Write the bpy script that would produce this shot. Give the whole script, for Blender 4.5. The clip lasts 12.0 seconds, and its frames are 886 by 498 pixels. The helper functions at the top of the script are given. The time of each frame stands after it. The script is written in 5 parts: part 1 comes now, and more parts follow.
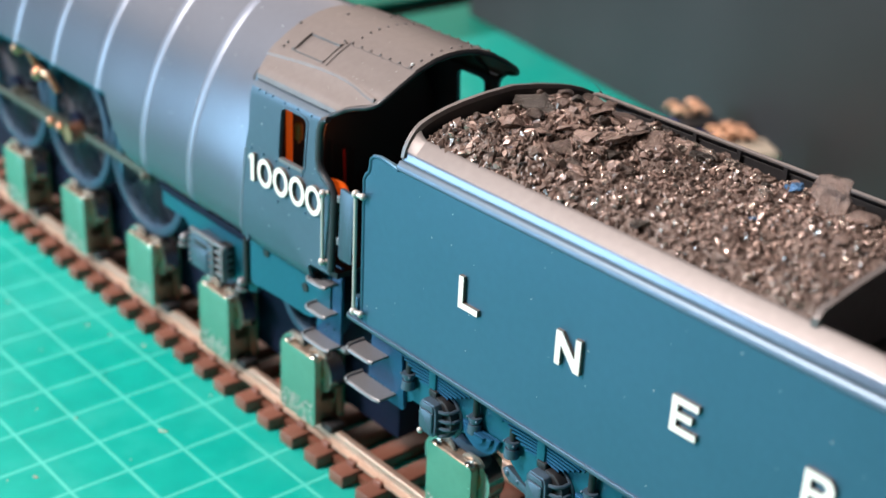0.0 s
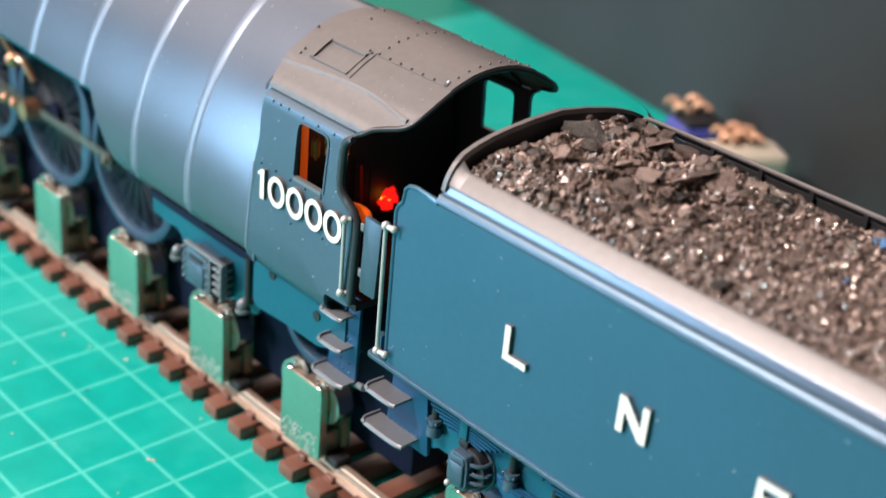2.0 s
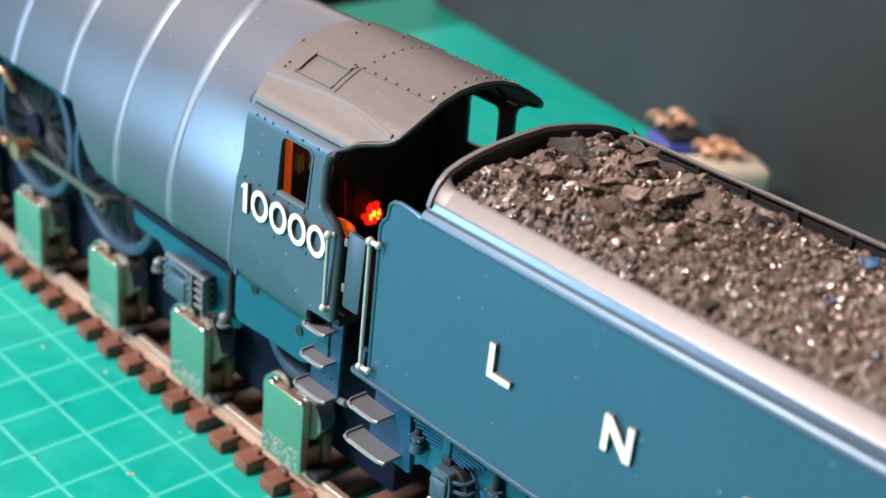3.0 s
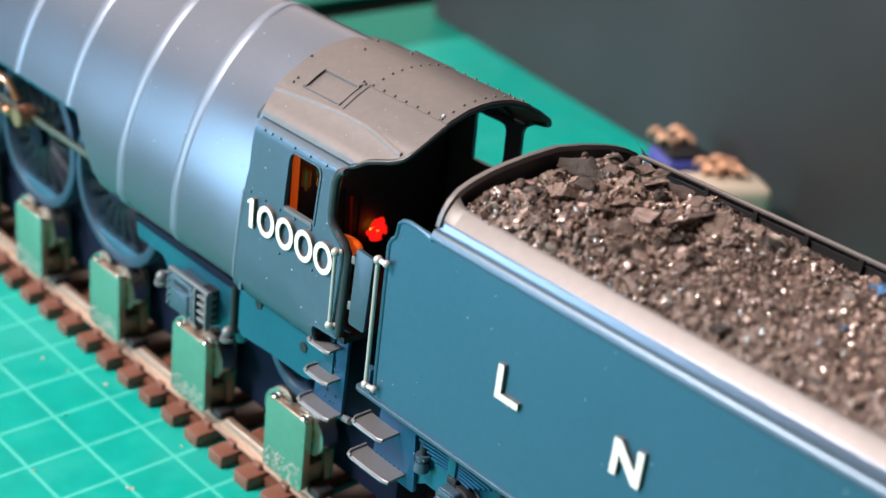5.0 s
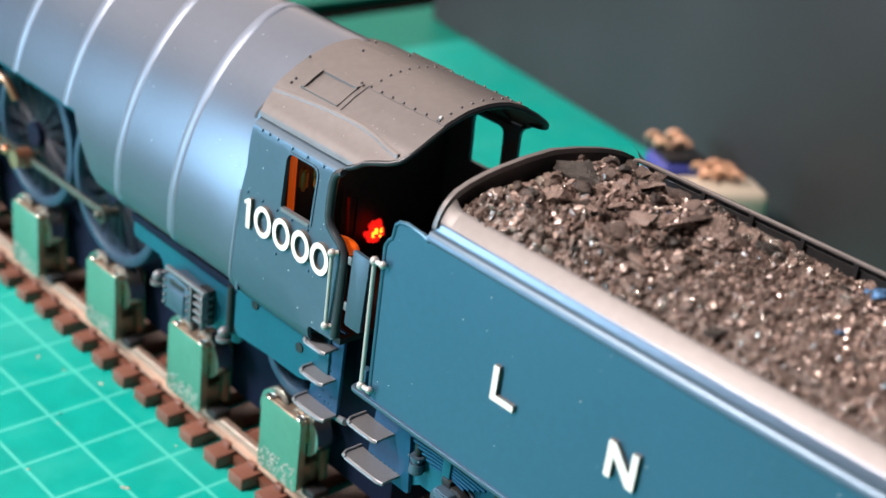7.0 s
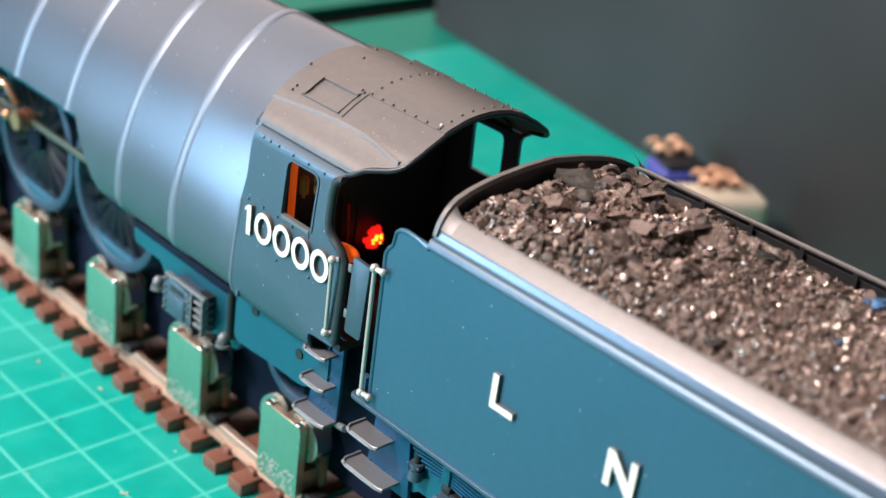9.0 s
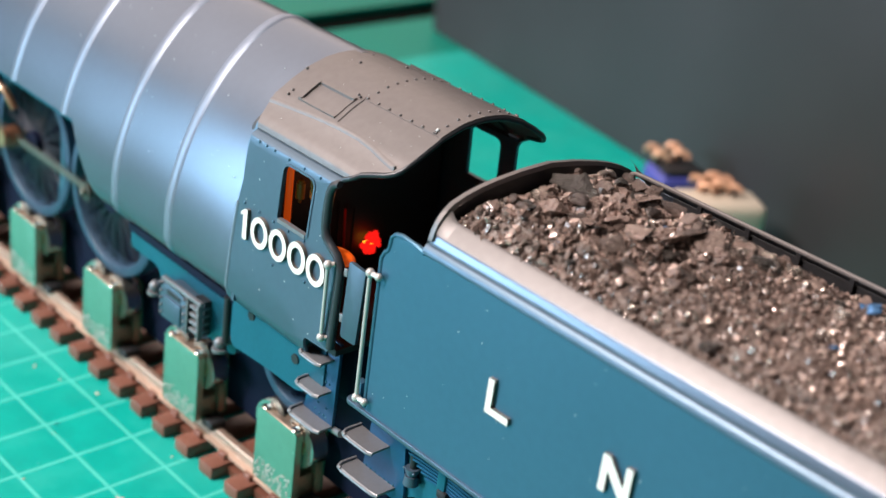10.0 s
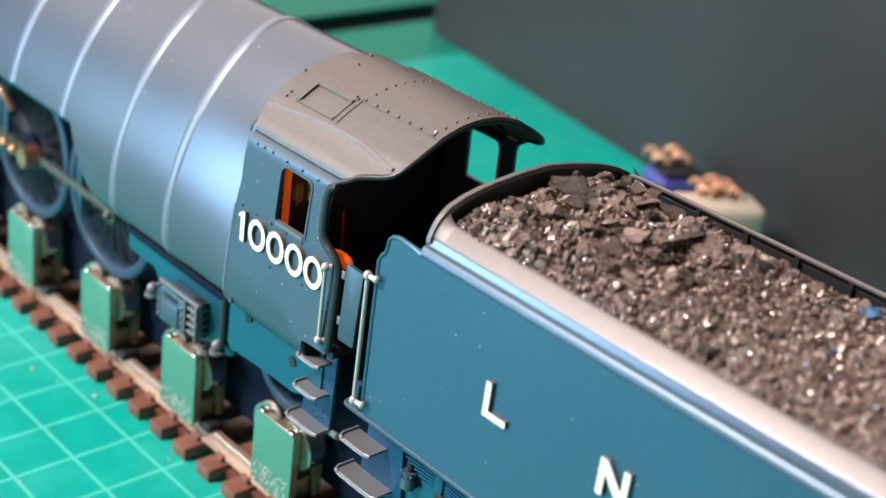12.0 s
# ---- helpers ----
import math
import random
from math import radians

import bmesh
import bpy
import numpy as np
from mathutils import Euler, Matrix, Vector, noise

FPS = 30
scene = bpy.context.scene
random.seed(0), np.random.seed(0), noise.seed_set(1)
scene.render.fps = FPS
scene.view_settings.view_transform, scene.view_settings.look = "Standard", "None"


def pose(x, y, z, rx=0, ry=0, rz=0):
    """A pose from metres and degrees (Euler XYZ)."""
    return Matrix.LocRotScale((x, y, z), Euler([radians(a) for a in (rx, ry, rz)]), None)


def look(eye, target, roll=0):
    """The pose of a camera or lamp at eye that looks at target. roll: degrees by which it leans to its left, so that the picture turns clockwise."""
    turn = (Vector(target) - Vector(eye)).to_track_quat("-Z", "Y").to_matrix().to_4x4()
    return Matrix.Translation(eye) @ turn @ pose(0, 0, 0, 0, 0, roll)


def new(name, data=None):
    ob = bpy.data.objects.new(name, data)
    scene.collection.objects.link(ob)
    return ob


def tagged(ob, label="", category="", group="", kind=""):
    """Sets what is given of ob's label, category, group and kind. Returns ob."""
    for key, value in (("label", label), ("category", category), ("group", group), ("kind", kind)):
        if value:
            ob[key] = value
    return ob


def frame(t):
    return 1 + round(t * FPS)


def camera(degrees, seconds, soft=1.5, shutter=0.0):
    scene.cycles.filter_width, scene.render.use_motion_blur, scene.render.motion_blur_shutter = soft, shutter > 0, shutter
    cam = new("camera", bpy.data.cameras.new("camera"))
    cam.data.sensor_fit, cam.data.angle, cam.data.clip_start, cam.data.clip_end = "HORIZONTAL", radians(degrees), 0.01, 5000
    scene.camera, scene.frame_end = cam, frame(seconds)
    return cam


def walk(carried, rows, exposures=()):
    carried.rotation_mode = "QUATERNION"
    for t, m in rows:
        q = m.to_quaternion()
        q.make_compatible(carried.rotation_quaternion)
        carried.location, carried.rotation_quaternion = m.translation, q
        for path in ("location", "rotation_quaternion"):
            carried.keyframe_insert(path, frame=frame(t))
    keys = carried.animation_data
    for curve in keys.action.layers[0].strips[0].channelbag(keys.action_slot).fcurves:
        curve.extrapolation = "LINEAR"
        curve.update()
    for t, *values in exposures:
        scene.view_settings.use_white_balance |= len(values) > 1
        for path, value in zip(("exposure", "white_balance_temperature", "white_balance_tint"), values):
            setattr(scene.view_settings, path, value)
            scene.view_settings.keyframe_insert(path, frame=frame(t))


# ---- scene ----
# All lengths below are written in centimetres and brought to metres by CM.
CM = 0.01
C = 1.88          # the track's and the train's centre line (y)

cam = camera(35.8, 12.0, shutter=0.5)
PATH = [
    (0, (13.267, -10.226, 12.702), (11.912, -9.026, 11.851), 2.8),
    (0.5, (13.149, -10.201, 12.716), (11.795, -9.006, 11.857), 2.8),
    (1, (12.502, -9.992, 12.731), (11.168, -8.808, 11.828), 3.2),
    (1.5, (11.688, -9.908, 12.819), (10.386, -8.714, 11.881), 4.1),
    (2, (11.01, -9.89, 12.815), (9.737, -8.639, 11.913), 5.4),
    (2.5, (10.81, -9.818, 12.784), (9.553, -8.545, 11.889), 6.0),
    (3, (10.891, -9.873, 12.856), (9.633, -8.596, 11.968), 6.2),
    (5, (10.666, -9.961, 12.917), (9.412, -8.671, 12.042), 7.1),
    (5.5, (10.662, -9.965, 12.926), (9.407, -8.676, 12.052), 7.2),
    (6, (10.632, -9.952, 12.897), (9.377, -8.661, 12.026), 7.4),
    (6.5, (10.665, -9.983, 12.921), (9.411, -8.691, 12.05), 7.5),
    (7, (10.687, -9.975, 12.918), (9.435, -8.681, 12.047), 7.6),
    (9, (10.681, -9.98, 12.968), (9.427, -8.685, 12.102), 7.8),
    (9.5, (10.68, -9.986, 12.972), (9.424, -8.69, 12.111), 7.9),
    (10, (10.707, -9.929, 12.947), (9.449, -8.632, 12.089), 7.9),
    (10.5, (10.639, -9.879, 12.919), (9.383, -8.582, 12.06), 8.0),
    (11, (10.723, -9.898, 12.952), (9.464, -8.601, 12.095), 8.0),
    (11.5, (10.7, -9.9, 12.949), (9.44, -8.603, 12.093), 8.0),
    (12, (10.7, -9.874, 12.924), (9.44, -8.577, 12.07), 8.0),
]
walk(cam, [(t, look(Vector(e) * CM, Vector(e) * CM + (Vector(g) - Vector(e)), r)) for t, e, g, r in PATH])
# close-up lens: the cab is sharp, what lies nearer or farther softens
cam.data.dof.use_dof = True
cam.data.dof.focus_distance = 0.172
cam.data.dof.aperture_fstop = 24.0

# ---- light: a room by day, a window ahead of the bench and a warm lamp above it ----
world = bpy.data.worlds.new("room_air")
scene.world = world
world.use_nodes = True
world.node_tree.nodes["Background"].inputs[0].default_value = (0.75, 0.8, 0.9, 1)
world.node_tree.nodes["Background"].inputs[1].default_value = 0.25


def area_lamp(name, eye, target, w, h, watts, colour):
    d = bpy.data.lights.new(name, "AREA")
    d.shape, d.size, d.size_y, d.energy, d.color = "RECTANGLE", w, h, watts, colour
    ob = new(name, d)
    ob.matrix_world = look(eye, target)
    return ob


area_lamp("window_light", (-0.905, -1.09, 0.22), (0, 0, 0.05), 0.42, 0.50, 16.8, (0.51, 0.80, 1.0))
area_lamp("bench_lamp", (-0.34, -0.64, 0.78), (0, 0, 0.05), 0.20, 0.20, 20.5, (1.0, 0.85, 0.77))
area_lamp("ceiling_light", (-1.30, 0.14, 1.10), (0, 0, 0), 3.0, 1.3, 31, (1.0, 0.78, 0.67))
cab_fill = bpy.data.lights.new("cab_fill_lamp", "POINT")      # small warm fill lamp, added unseen inside the cab
cab_fill.energy, cab_fill.color, cab_fill.shadow_soft_size = 0.0003, (1.0, 0.22, 0.05), 0.0015
new("cab_fill_lamp", cab_fill).location = (-0.0195, 0.0130, 0.0555)
scene.view_settings.exposure = 0.0


# ---- materials ----
def mat(name, colour, rough=0.5, metal=0.0, vary=0.12, scale=400.0, bump=0.0, coat=0.0, emit=None, watts=0.0, fine=0.0, spread=0.0, island=False, gloss=0.5):
    """A surface with variation at two scales; vary: share of the colour, bump: relief in millimetres."""
    m = bpy.data.materials.new(name)
    m.use_nodes = True
    nt = m.node_tree
    b = nt.nodes["Principled BSDF"]
    tc = nt.nodes.new("ShaderNodeTexCoord")
    big = nt.nodes.new("ShaderNodeTexNoise")
    big.inputs["Scale"].default_value, big.inputs["Detail"].default_value = scale * 0.2, 5
    small = nt.nodes.new("ShaderNodeTexNoise")
    small.inputs["Scale"].default_value, small.inputs["Detail"].default_value = scale * 3, 3
    for n in (big, small):
        nt.links.new(tc.outputs["Object"], n.inputs["Vector"])
    add = nt.nodes.new("ShaderNodeMath")
    add.operation = "ADD"
    nt.links.new(big.outputs["Fac"], add.inputs[0])
    nt.links.new(small.outputs["Fac"], add.inputs[1])
    ramp = nt.nodes.new("ShaderNodeMapRange")
    ramp.inputs["From Min"].default_value, ramp.inputs["From Max"].default_value = 0.6, 1.4
    ramp.inputs["To Min"].default_value, ramp.inputs["To Max"].default_value = 1 - vary, 1 + vary
    nt.links.new(add.outputs[0], ramp.inputs["Value"])
    hsv = nt.nodes.new("ShaderNodeHueSaturation")
    hsv.inputs["Color"].default_value = (*colour, 1)
    value = ramp.outputs[0]
    if spread:
        info = nt.nodes.new("ShaderNodeNewGeometry" if island else "ShaderNodeObjectInfo")
        r2 = nt.nodes.new("ShaderNodeMapRange")
        r2.inputs["To Min"].default_value, r2.inputs["To Max"].default_value = 1 - spread, 1 + spread
        nt.links.new(info.outputs["Random Per Island" if island else "Random"], r2.inputs["Value"])
        mul = nt.nodes.new("ShaderNodeMath")
        mul.operation = "MULTIPLY"
        nt.links.new(value, mul.inputs[0])
        nt.links.new(r2.outputs[0], mul.inputs[1])
        value = mul.outputs[0]
    nt.links.new(value, hsv.inputs["Value"])
    nt.links.new(hsv.outputs[0], b.inputs["Base Color"])
    rr = nt.nodes.new("ShaderNodeMapRange")
    rr.inputs["From Min"].default_value, rr.inputs["From Max"].default_value = 0.3, 0.7
    rr.inputs["To Min"].default_value, rr.inputs["To Max"].default_value = max(0.02, rough - 0.02), min(1, rough + 0.02)
    nt.links.new(big.outputs["Fac"], rr.inputs["Value"])
    nt.links.new(rr.outputs[0], b.inputs["Roughness"])
    b.inputs["Metallic"].default_value = metal
    b.inputs["Specular IOR Level"].default_value = gloss
    b.inputs["Coat Weight"].default_value = coat
    if bump:
        bp = nt.nodes.new("ShaderNodeBump")
        bp.inputs["Strength"].default_value, bp.inputs["Distance"].default_value = 0.6, bump * 0.001
        nt.links.new((small if fine == 0 else big).outputs["Fac"], bp.inputs["Height"])
        nt.links.new(bp.outputs[0], b.inputs["Normal"])
    if emit:
        b.inputs["Emission Color"].default_value = (*emit, 1)
        b.inputs["Emission Strength"].default_value = watts
    return m


BLUE = mat("satin_blue_grey_paint", (0.048, 0.134, 0.216), 0.37, 0.5, 0.05, 300, 0.006)
SLATE = mat("satin_cab_paint", (0.072, 0.116, 0.166), 0.40, 0.45, 0.05, 300, 0.006)
# the blue paint greyed: warm overhead sheen of the crown mixed in
CASING = mat("satin_paint_half_warm_sheen", (0.104, 0.130, 0.174), 0.31, 0.55, 0.04, 300, 0.0)
# the same paint again, its colour turned to the ceiling's warm reflection
ROOF = mat("satin_paint_warm_sheen", (0.138, 0.129, 0.132), 0.47, 0.45, 0.12, 300, 0.012)
FRAME = mat("frame_blue_paint", (0.009, 0.105, 0.165), 0.36, 0.3, 0.10, 500, 0.01)
NAVY = mat("dark_navy_chassis", (0.0015, 0.0045, 0.022), 0.7, 0.0, 0.2, 300, gloss=0.2)
GREY = mat("step_grey_paint", (0.17, 0.18, 0.20), 0.42, 0.3, 0.08, 500, 0.01)
BRIGHTBLUE = mat("bracket_blue_paint", (0.012, 0.080, 0.175), 0.38, 0.3, 0.10, 500, 0.01)
EDGE = mat("dark_edge_paint", (0.040, 0.046, 0.056), 0.32, 0.3, 0.1, 400)
LETTER_EDGE = mat("dark_letter_edge", (0.16, 0.14, 0.125), 0.5, 0.3, 0.1, 400)
CLEAR = mat("clear_acrylic", (0.70, 0.74, 0.70), 0.15, 0.0, 0.05, 300)
CLEAR.node_tree.nodes["Principled BSDF"].inputs["Transmission Weight"].default_value = 0.8
BLACK = mat("matt_black_paint", (0.011, 0.012, 0.015), 0.55, 0.0, 0.2, 300, gloss=0.5)
WHITE = mat("white_lettering", (0.74, 0.74, 0.71), 0.45, 0.0, 0.03, 400)
BAND = mat("polished_boiler_band", (0.17, 0.205, 0.27), 0.42, 0.4, 0.06, 300)
STEEL = mat("handrail_steel", (0.48, 0.465, 0.455), 0.36, 0.25, 0.08, 500)
ROD = mat("dull_rod_metal", (0.11, 0.115, 0.10), 0.45, 0.5, 0.12, 400)
NICKEL = mat("rail_nickel", (0.50, 0.37, 0.30), 0.46, 0.7, 0.15, 500, 0.01)
BROWN = mat("brown_sleeper_plastic", (0.165, 0.068, 0.048), 0.42, 0.0, 0.14, 500, 0.02, spread=0.15)
PCB = mat("green_plate", (0.115, 0.33, 0.25), 0.27, 0.35, 0.08, 300, 0.004)
PCB_EDGE = mat("brass_plate_edge", (0.42, 0.33, 0.26), 0.35, 0.7, 0.2, 500)
BEARING = mat("bearing_steel", (0.55, 0.52, 0.48), 0.16, 0.95, 0.06, 500)
COPPER = mat("copper", (0.62, 0.30, 0.18), 0.3, 0.85, 0.15, 300)
PINKCU = mat("copper_terminal", (0.62, 0.36, 0.24), 0.45, 0.4, 0.15, 300)
# brass pushed to orange: the warm cab light is mixed into it
BRASS = mat("brass_warmed_orange", (0.55, 0.17, 0.02), 0.4, 0.0, 0.1, 500)
# faint emission stands in for the cab's light on pipe and seat
ORANGE = mat("self_lit_orange_paint", (0.90, 0.13, 0.012), 0.22, 0.0, 0.06, 500, emit=(1.0, 0.12, 0.01), watts=0.28)
COAL = mat("coal", (0.215, 0.158, 0.140), 0.25, 0.4, 0.5, 500, 0.75, spread=0.75, gloss=0.9)
COALDARK = mat("black_coal", (0.024, 0.020, 0.018), 0.30, 0.0, 0.4, 500, 0.6, gloss=0.6)
# paler, metallic coal: white glints put into the base colour
COALGLINT = mat("coal_painted_glint", (0.42, 0.37, 0.34), 0.18, 0.75, 0.4, 900, 0.30, gloss=1.0)
COALBITS = mat("broken_coal", (0.245, 0.183, 0.163), 0.15, 0.25, 0.4, 700, 0.20, spread=0.7, gloss=1.0, island=True)
# blue reflections on coal, put into the lumps' own colour
COALBLUE = mat("coal_painted_blue_glint", (0.06, 0.17, 0.36), 0.16, 0.4, 0.4, 900, 0.08)
GRIT = mat("coal_dust", (0.110, 0.082, 0.073), 0.35, 0.0, 0.4, 700, 0.35)
WHEEL = mat("dull_wheel_paint", (0.030, 0.070, 0.125), 0.5, 0.2, 0.1, 300)
SPOKE = mat("dark_spoke_paint", (0.028, 0.033, 0.05), 0.45, 0.3, 0.1, 300)
DUST = mat("pale_dust", (0.48, 0.52, 0.54), 0.8, 0.0, 0.05, 400)
CRUMB = mat("pale_dirt", (0.52, 0.44, 0.38), 0.9, 0.0, 0.2, 400)
# the fire's red light on the lever is put into this colour
RED = mat("lever_firelight_red", (0.55, 0.02, 0.012), 0.4, 0.0, 0.06, 400)
# bluish base and broad mottle carry the plastic's soft reflections
CASE = mat("dark_plastic_sheen_mottle", (0.0255, 0.0255, 0.030), 0.50, 0.0, 0.22, 12, 0.0)
IVORY = mat("ivory_plastic", (0.55, 0.50, 0.42), 0.4, 0.0, 0.05, 100)
VIOLET = mat("blue_plastic", (0.06, 0.07, 0.33), 0.4, 0.0, 0.05, 100)
WOOD = mat("dark_bench_top", (0.003, 0.003, 0.003), 0.8, 0.0, 0.3, 30, 0.05, gloss=0.05)
PLASTER = mat("wall_paint", (0.30, 0.275, 0.25), 0.9, 0.0, 0.04, 8)
EMBER = mat("glowing_fire", (0.3, 0.005, 0.003), 0.6, 0.0, 0.3, 900, emit=(1.0, 0.012, 0.008), watts=1.0)
FLAME = mat("glowing_flame", (0.8, 0.3, 0.02), 0.5, 0.0, 0.3, 900, emit=(1.0, 0.32, 0.02), watts=3.2)


def mat_green():
    """Cutting mat: green vinyl with a printed one-centimetre grid."""
    m = mat("cutting_mat_vinyl", (0.0, 0.34, 0.29), 0.5, 0.0, 0.14, 60, 0.03, gloss=0.15)
    nt = m.node_tree
    b = nt.nodes["Principled BSDF"]
    tc = nt.nodes.new("ShaderNodeTexCoord")
    sep = nt.nodes.new("ShaderNodeSeparateXYZ")
    nt.links.new(tc.outputs["Object"], sep.inputs[0])
    lines = []
    for axis, start in (("X", 0.46), ("Y", 0.21)):
        k = nt.nodes.new("ShaderNodeMath")
        k.operation = "MULTIPLY_ADD"
        k.inputs[1].default_value, k.inputs[2].default_value = 100.0, 0.5 - start + 100
        nt.links.new(sep.outputs[axis], k.inputs[0])
        f = nt.nodes.new("ShaderNodeMath")
        f.operation = "FRACT"
        nt.links.new(k.outputs[0], f.inputs[0])
        d = nt.nodes.new("ShaderNodeMath")
        d.operation = "SUBTRACT"
        d.inputs[1].default_value = 0.5
        nt.links.new(f.outputs[0], d.inputs[0])
        a = nt.nodes.new("ShaderNodeMath")
        a.operation = "ABSOLUTE"
        nt.links.new(d.outputs[0], a.inputs[0])
        lines.append(a)
    low = nt.nodes.new("ShaderNodeMath")
    low.operation = "MINIMUM"
    nt.links.new(lines[0].outputs[0], low.inputs[0])
    nt.links.new(lines[1].outputs[0], low.inputs[1])
    edge = nt.nodes.new("ShaderNodeMapRange")
    edge.inputs["From Min"].default_value, edge.inputs["From Max"].default_value = 0.020, 0.042
    edge.inputs["To Min"].default_value, edge.inputs["To Max"].default_value = 0.52, 0.0
    nt.links.new(low.outputs[0], edge.inputs["Value"])
    border = nt.nodes.new("ShaderNodeMath")      # the print stops short of the far margin
    border.operation = "LESS_THAN"
    border.inputs[1].default_value = 0.0821
    nt.links.new(sep.outputs["Y"], border.inputs[0])
    both = nt.nodes.new("ShaderNodeMath")
    both.operation = "MULTIPLY"
    nt.links.new(edge.outputs[0], both.inputs[0])
    nt.links.new(border.outputs[0], both.inputs[1])
    edge = both
    mix = nt.nodes.new("ShaderNodeMix")
    mix.data_type = "RGBA"
    mix.inputs["B"].default_value = (0.13, 0.64, 0.57, 1)
    src = b.inputs["Base Color"].links[0].from_socket
    # hazy scuffs and pale specks on the vinyl
    for scale, lo, hi, most in ((26.0, 0.46, 0.70, 0.42), (90.0, 0.52, 0.72, 0.30), (700.0, 0.70, 0.76, 0.55)):
        nz = nt.nodes.new("ShaderNodeTexNoise")
        nz.inputs["Scale"].default_value, nz.inputs["Detail"].default_value = scale, 4
        nt.links.new(tc.outputs["Object"], nz.inputs["Vector"])
        mr = nt.nodes.new("ShaderNodeMapRange")
        mr.inputs["From Min"].default_value, mr.inputs["From Max"].default_value = lo, hi
        mr.inputs["To Max"].default_value = most
        nt.links.new(nz.outputs["Fac"], mr.inputs["Value"])
        mx = nt.nodes.new("ShaderNodeMix")
        mx.data_type = "RGBA"
        nt.links.new(mr.outputs[0], mx.inputs["Factor"])
        cols = [s for s in mx.inputs if s.type == "RGBA"]
        nt.links.new(src, cols[0])
        cols[1].default_value = (0.055, 0.405, 0.35, 1)
        src = [s for s in mx.outputs if s.type == "RGBA"][0]
    # plain, deeper green margin outside the printed field
    rim = nt.nodes.new("ShaderNodeMath")
    rim.operation = "LESS_THAN"
    rim.inputs[1].default_value = -0.1875
    nt.links.new(sep.outputs["X"], rim.inputs[0])
    mx = nt.nodes.new("ShaderNodeMix")
    mx.data_type = "RGBA"
    nt.links.new(rim.outputs[0], mx.inputs["Factor"])
    cols = [s for s in mx.inputs if s.type == "RGBA"]
    nt.links.new(src, cols[0])
    cols[1].default_value = (0.0, 0.19, 0.145, 1)
    src = [s for s in mx.outputs if s.type == "RGBA"][0]
    nt.links.new(edge.outputs[0], mix.inputs["Factor"])
    for s in mix.inputs:
        if s.name == "A" and s.type == "RGBA":
            nt.links.new(src, s)
        if s.name == "B" and s.type == "RGBA":
            s.default_value = (0.13, 0.64, 0.57, 1)
    out = [s for s in mix.outputs if s.type == "RGBA"][0]
    nt.links.new(out, b.inputs["Base Color"])
    return m


MAT = mat_green()


# ---- building helpers (centimetres) ----
def thing(name, base, label, category, group="", kind=""):
    ob = new(name)
    ob.empty_display_size = 0.005
    ob.location = Vector(base) * CM
    return tagged(ob, label, category, group, kind)


def place_of(ob):
    p = Vector((0, 0, 0))
    while ob:
        p += ob.location
        ob = ob.parent
    return p


def part(name, bm, material, parent, label="", smooth=True, at=None, kind=""):
    """Links bm (world centimetres) as one mesh under a thing or part. at: its own origin, for what turns."""
    base = place_of(parent) if parent else Vector((0, 0, 0))
    o = Vector(at) * CM if at is not None else base
    bmesh.ops.recalc_face_normals(bm, faces=bm.faces)
    for v in bm.verts:
        v.co = v.co * CM - o
    me = bpy.data.meshes.new(name)
    bm.to_mesh(me)
    bm.free()
    me.materials.append(material)
    if smooth:
        me.polygons.foreach_set("use_smooth", [True] * len(me.polygons))
        me.set_sharp_from_angle(angle=radians(38))
    ob = new(name, me)
    ob.parent = parent
    ob.location = o - base
    return tagged(ob, label, kind=kind)


def box(bm, x0, x1, y0, y1, z0, z1, bevel=0.0, seg=2):
    vs = [bm.verts.new((x, y, z)) for x in (x0, x1) for y in (y0, y1) for z in (z0, z1)]
    fs = [bm.faces.new([vs[i] for i in q]) for q in ((0, 1, 3, 2), (4, 6, 7, 5), (0, 4, 5, 1), (2, 3, 7, 6), (0, 2, 6, 4), (1, 5, 7, 3))]
    if bevel:
        es = list({e for f in fs for e in f.edges})
        bmesh.ops.bevel(bm, geom=es, offset=bevel, segments=seg, profile=0.5, affect="EDGES")
    return bm


def cbox(*a, **k):
    return box(bmesh.new(), *a, **k)


def rod(bm, p, q, r, seg=12, r2=None):
    """A round bar from p to q."""
    p, q = Vector(p), Vector(q)
    d = q - p
    m = Matrix.Translation((p + q) / 2) @ d.to_track_quat("Z", "Y").to_matrix().to_4x4()
    bmesh.ops.create_cone(bm, cap_ends=True, segments=seg, radius1=r, radius2=r if r2 is None else r2, depth=d.length, matrix=m)
    return bm


def ball(bm, p, r, seg=10, squash=(1, 1, 1)):
    bmesh.ops.create_uvsphere(bm, u_segments=seg, v_segments=max(5, seg // 2 + 1), radius=r, matrix=Matrix.Translation(p) @ Matrix.Diagonal((*squash, 1)))
    return bm


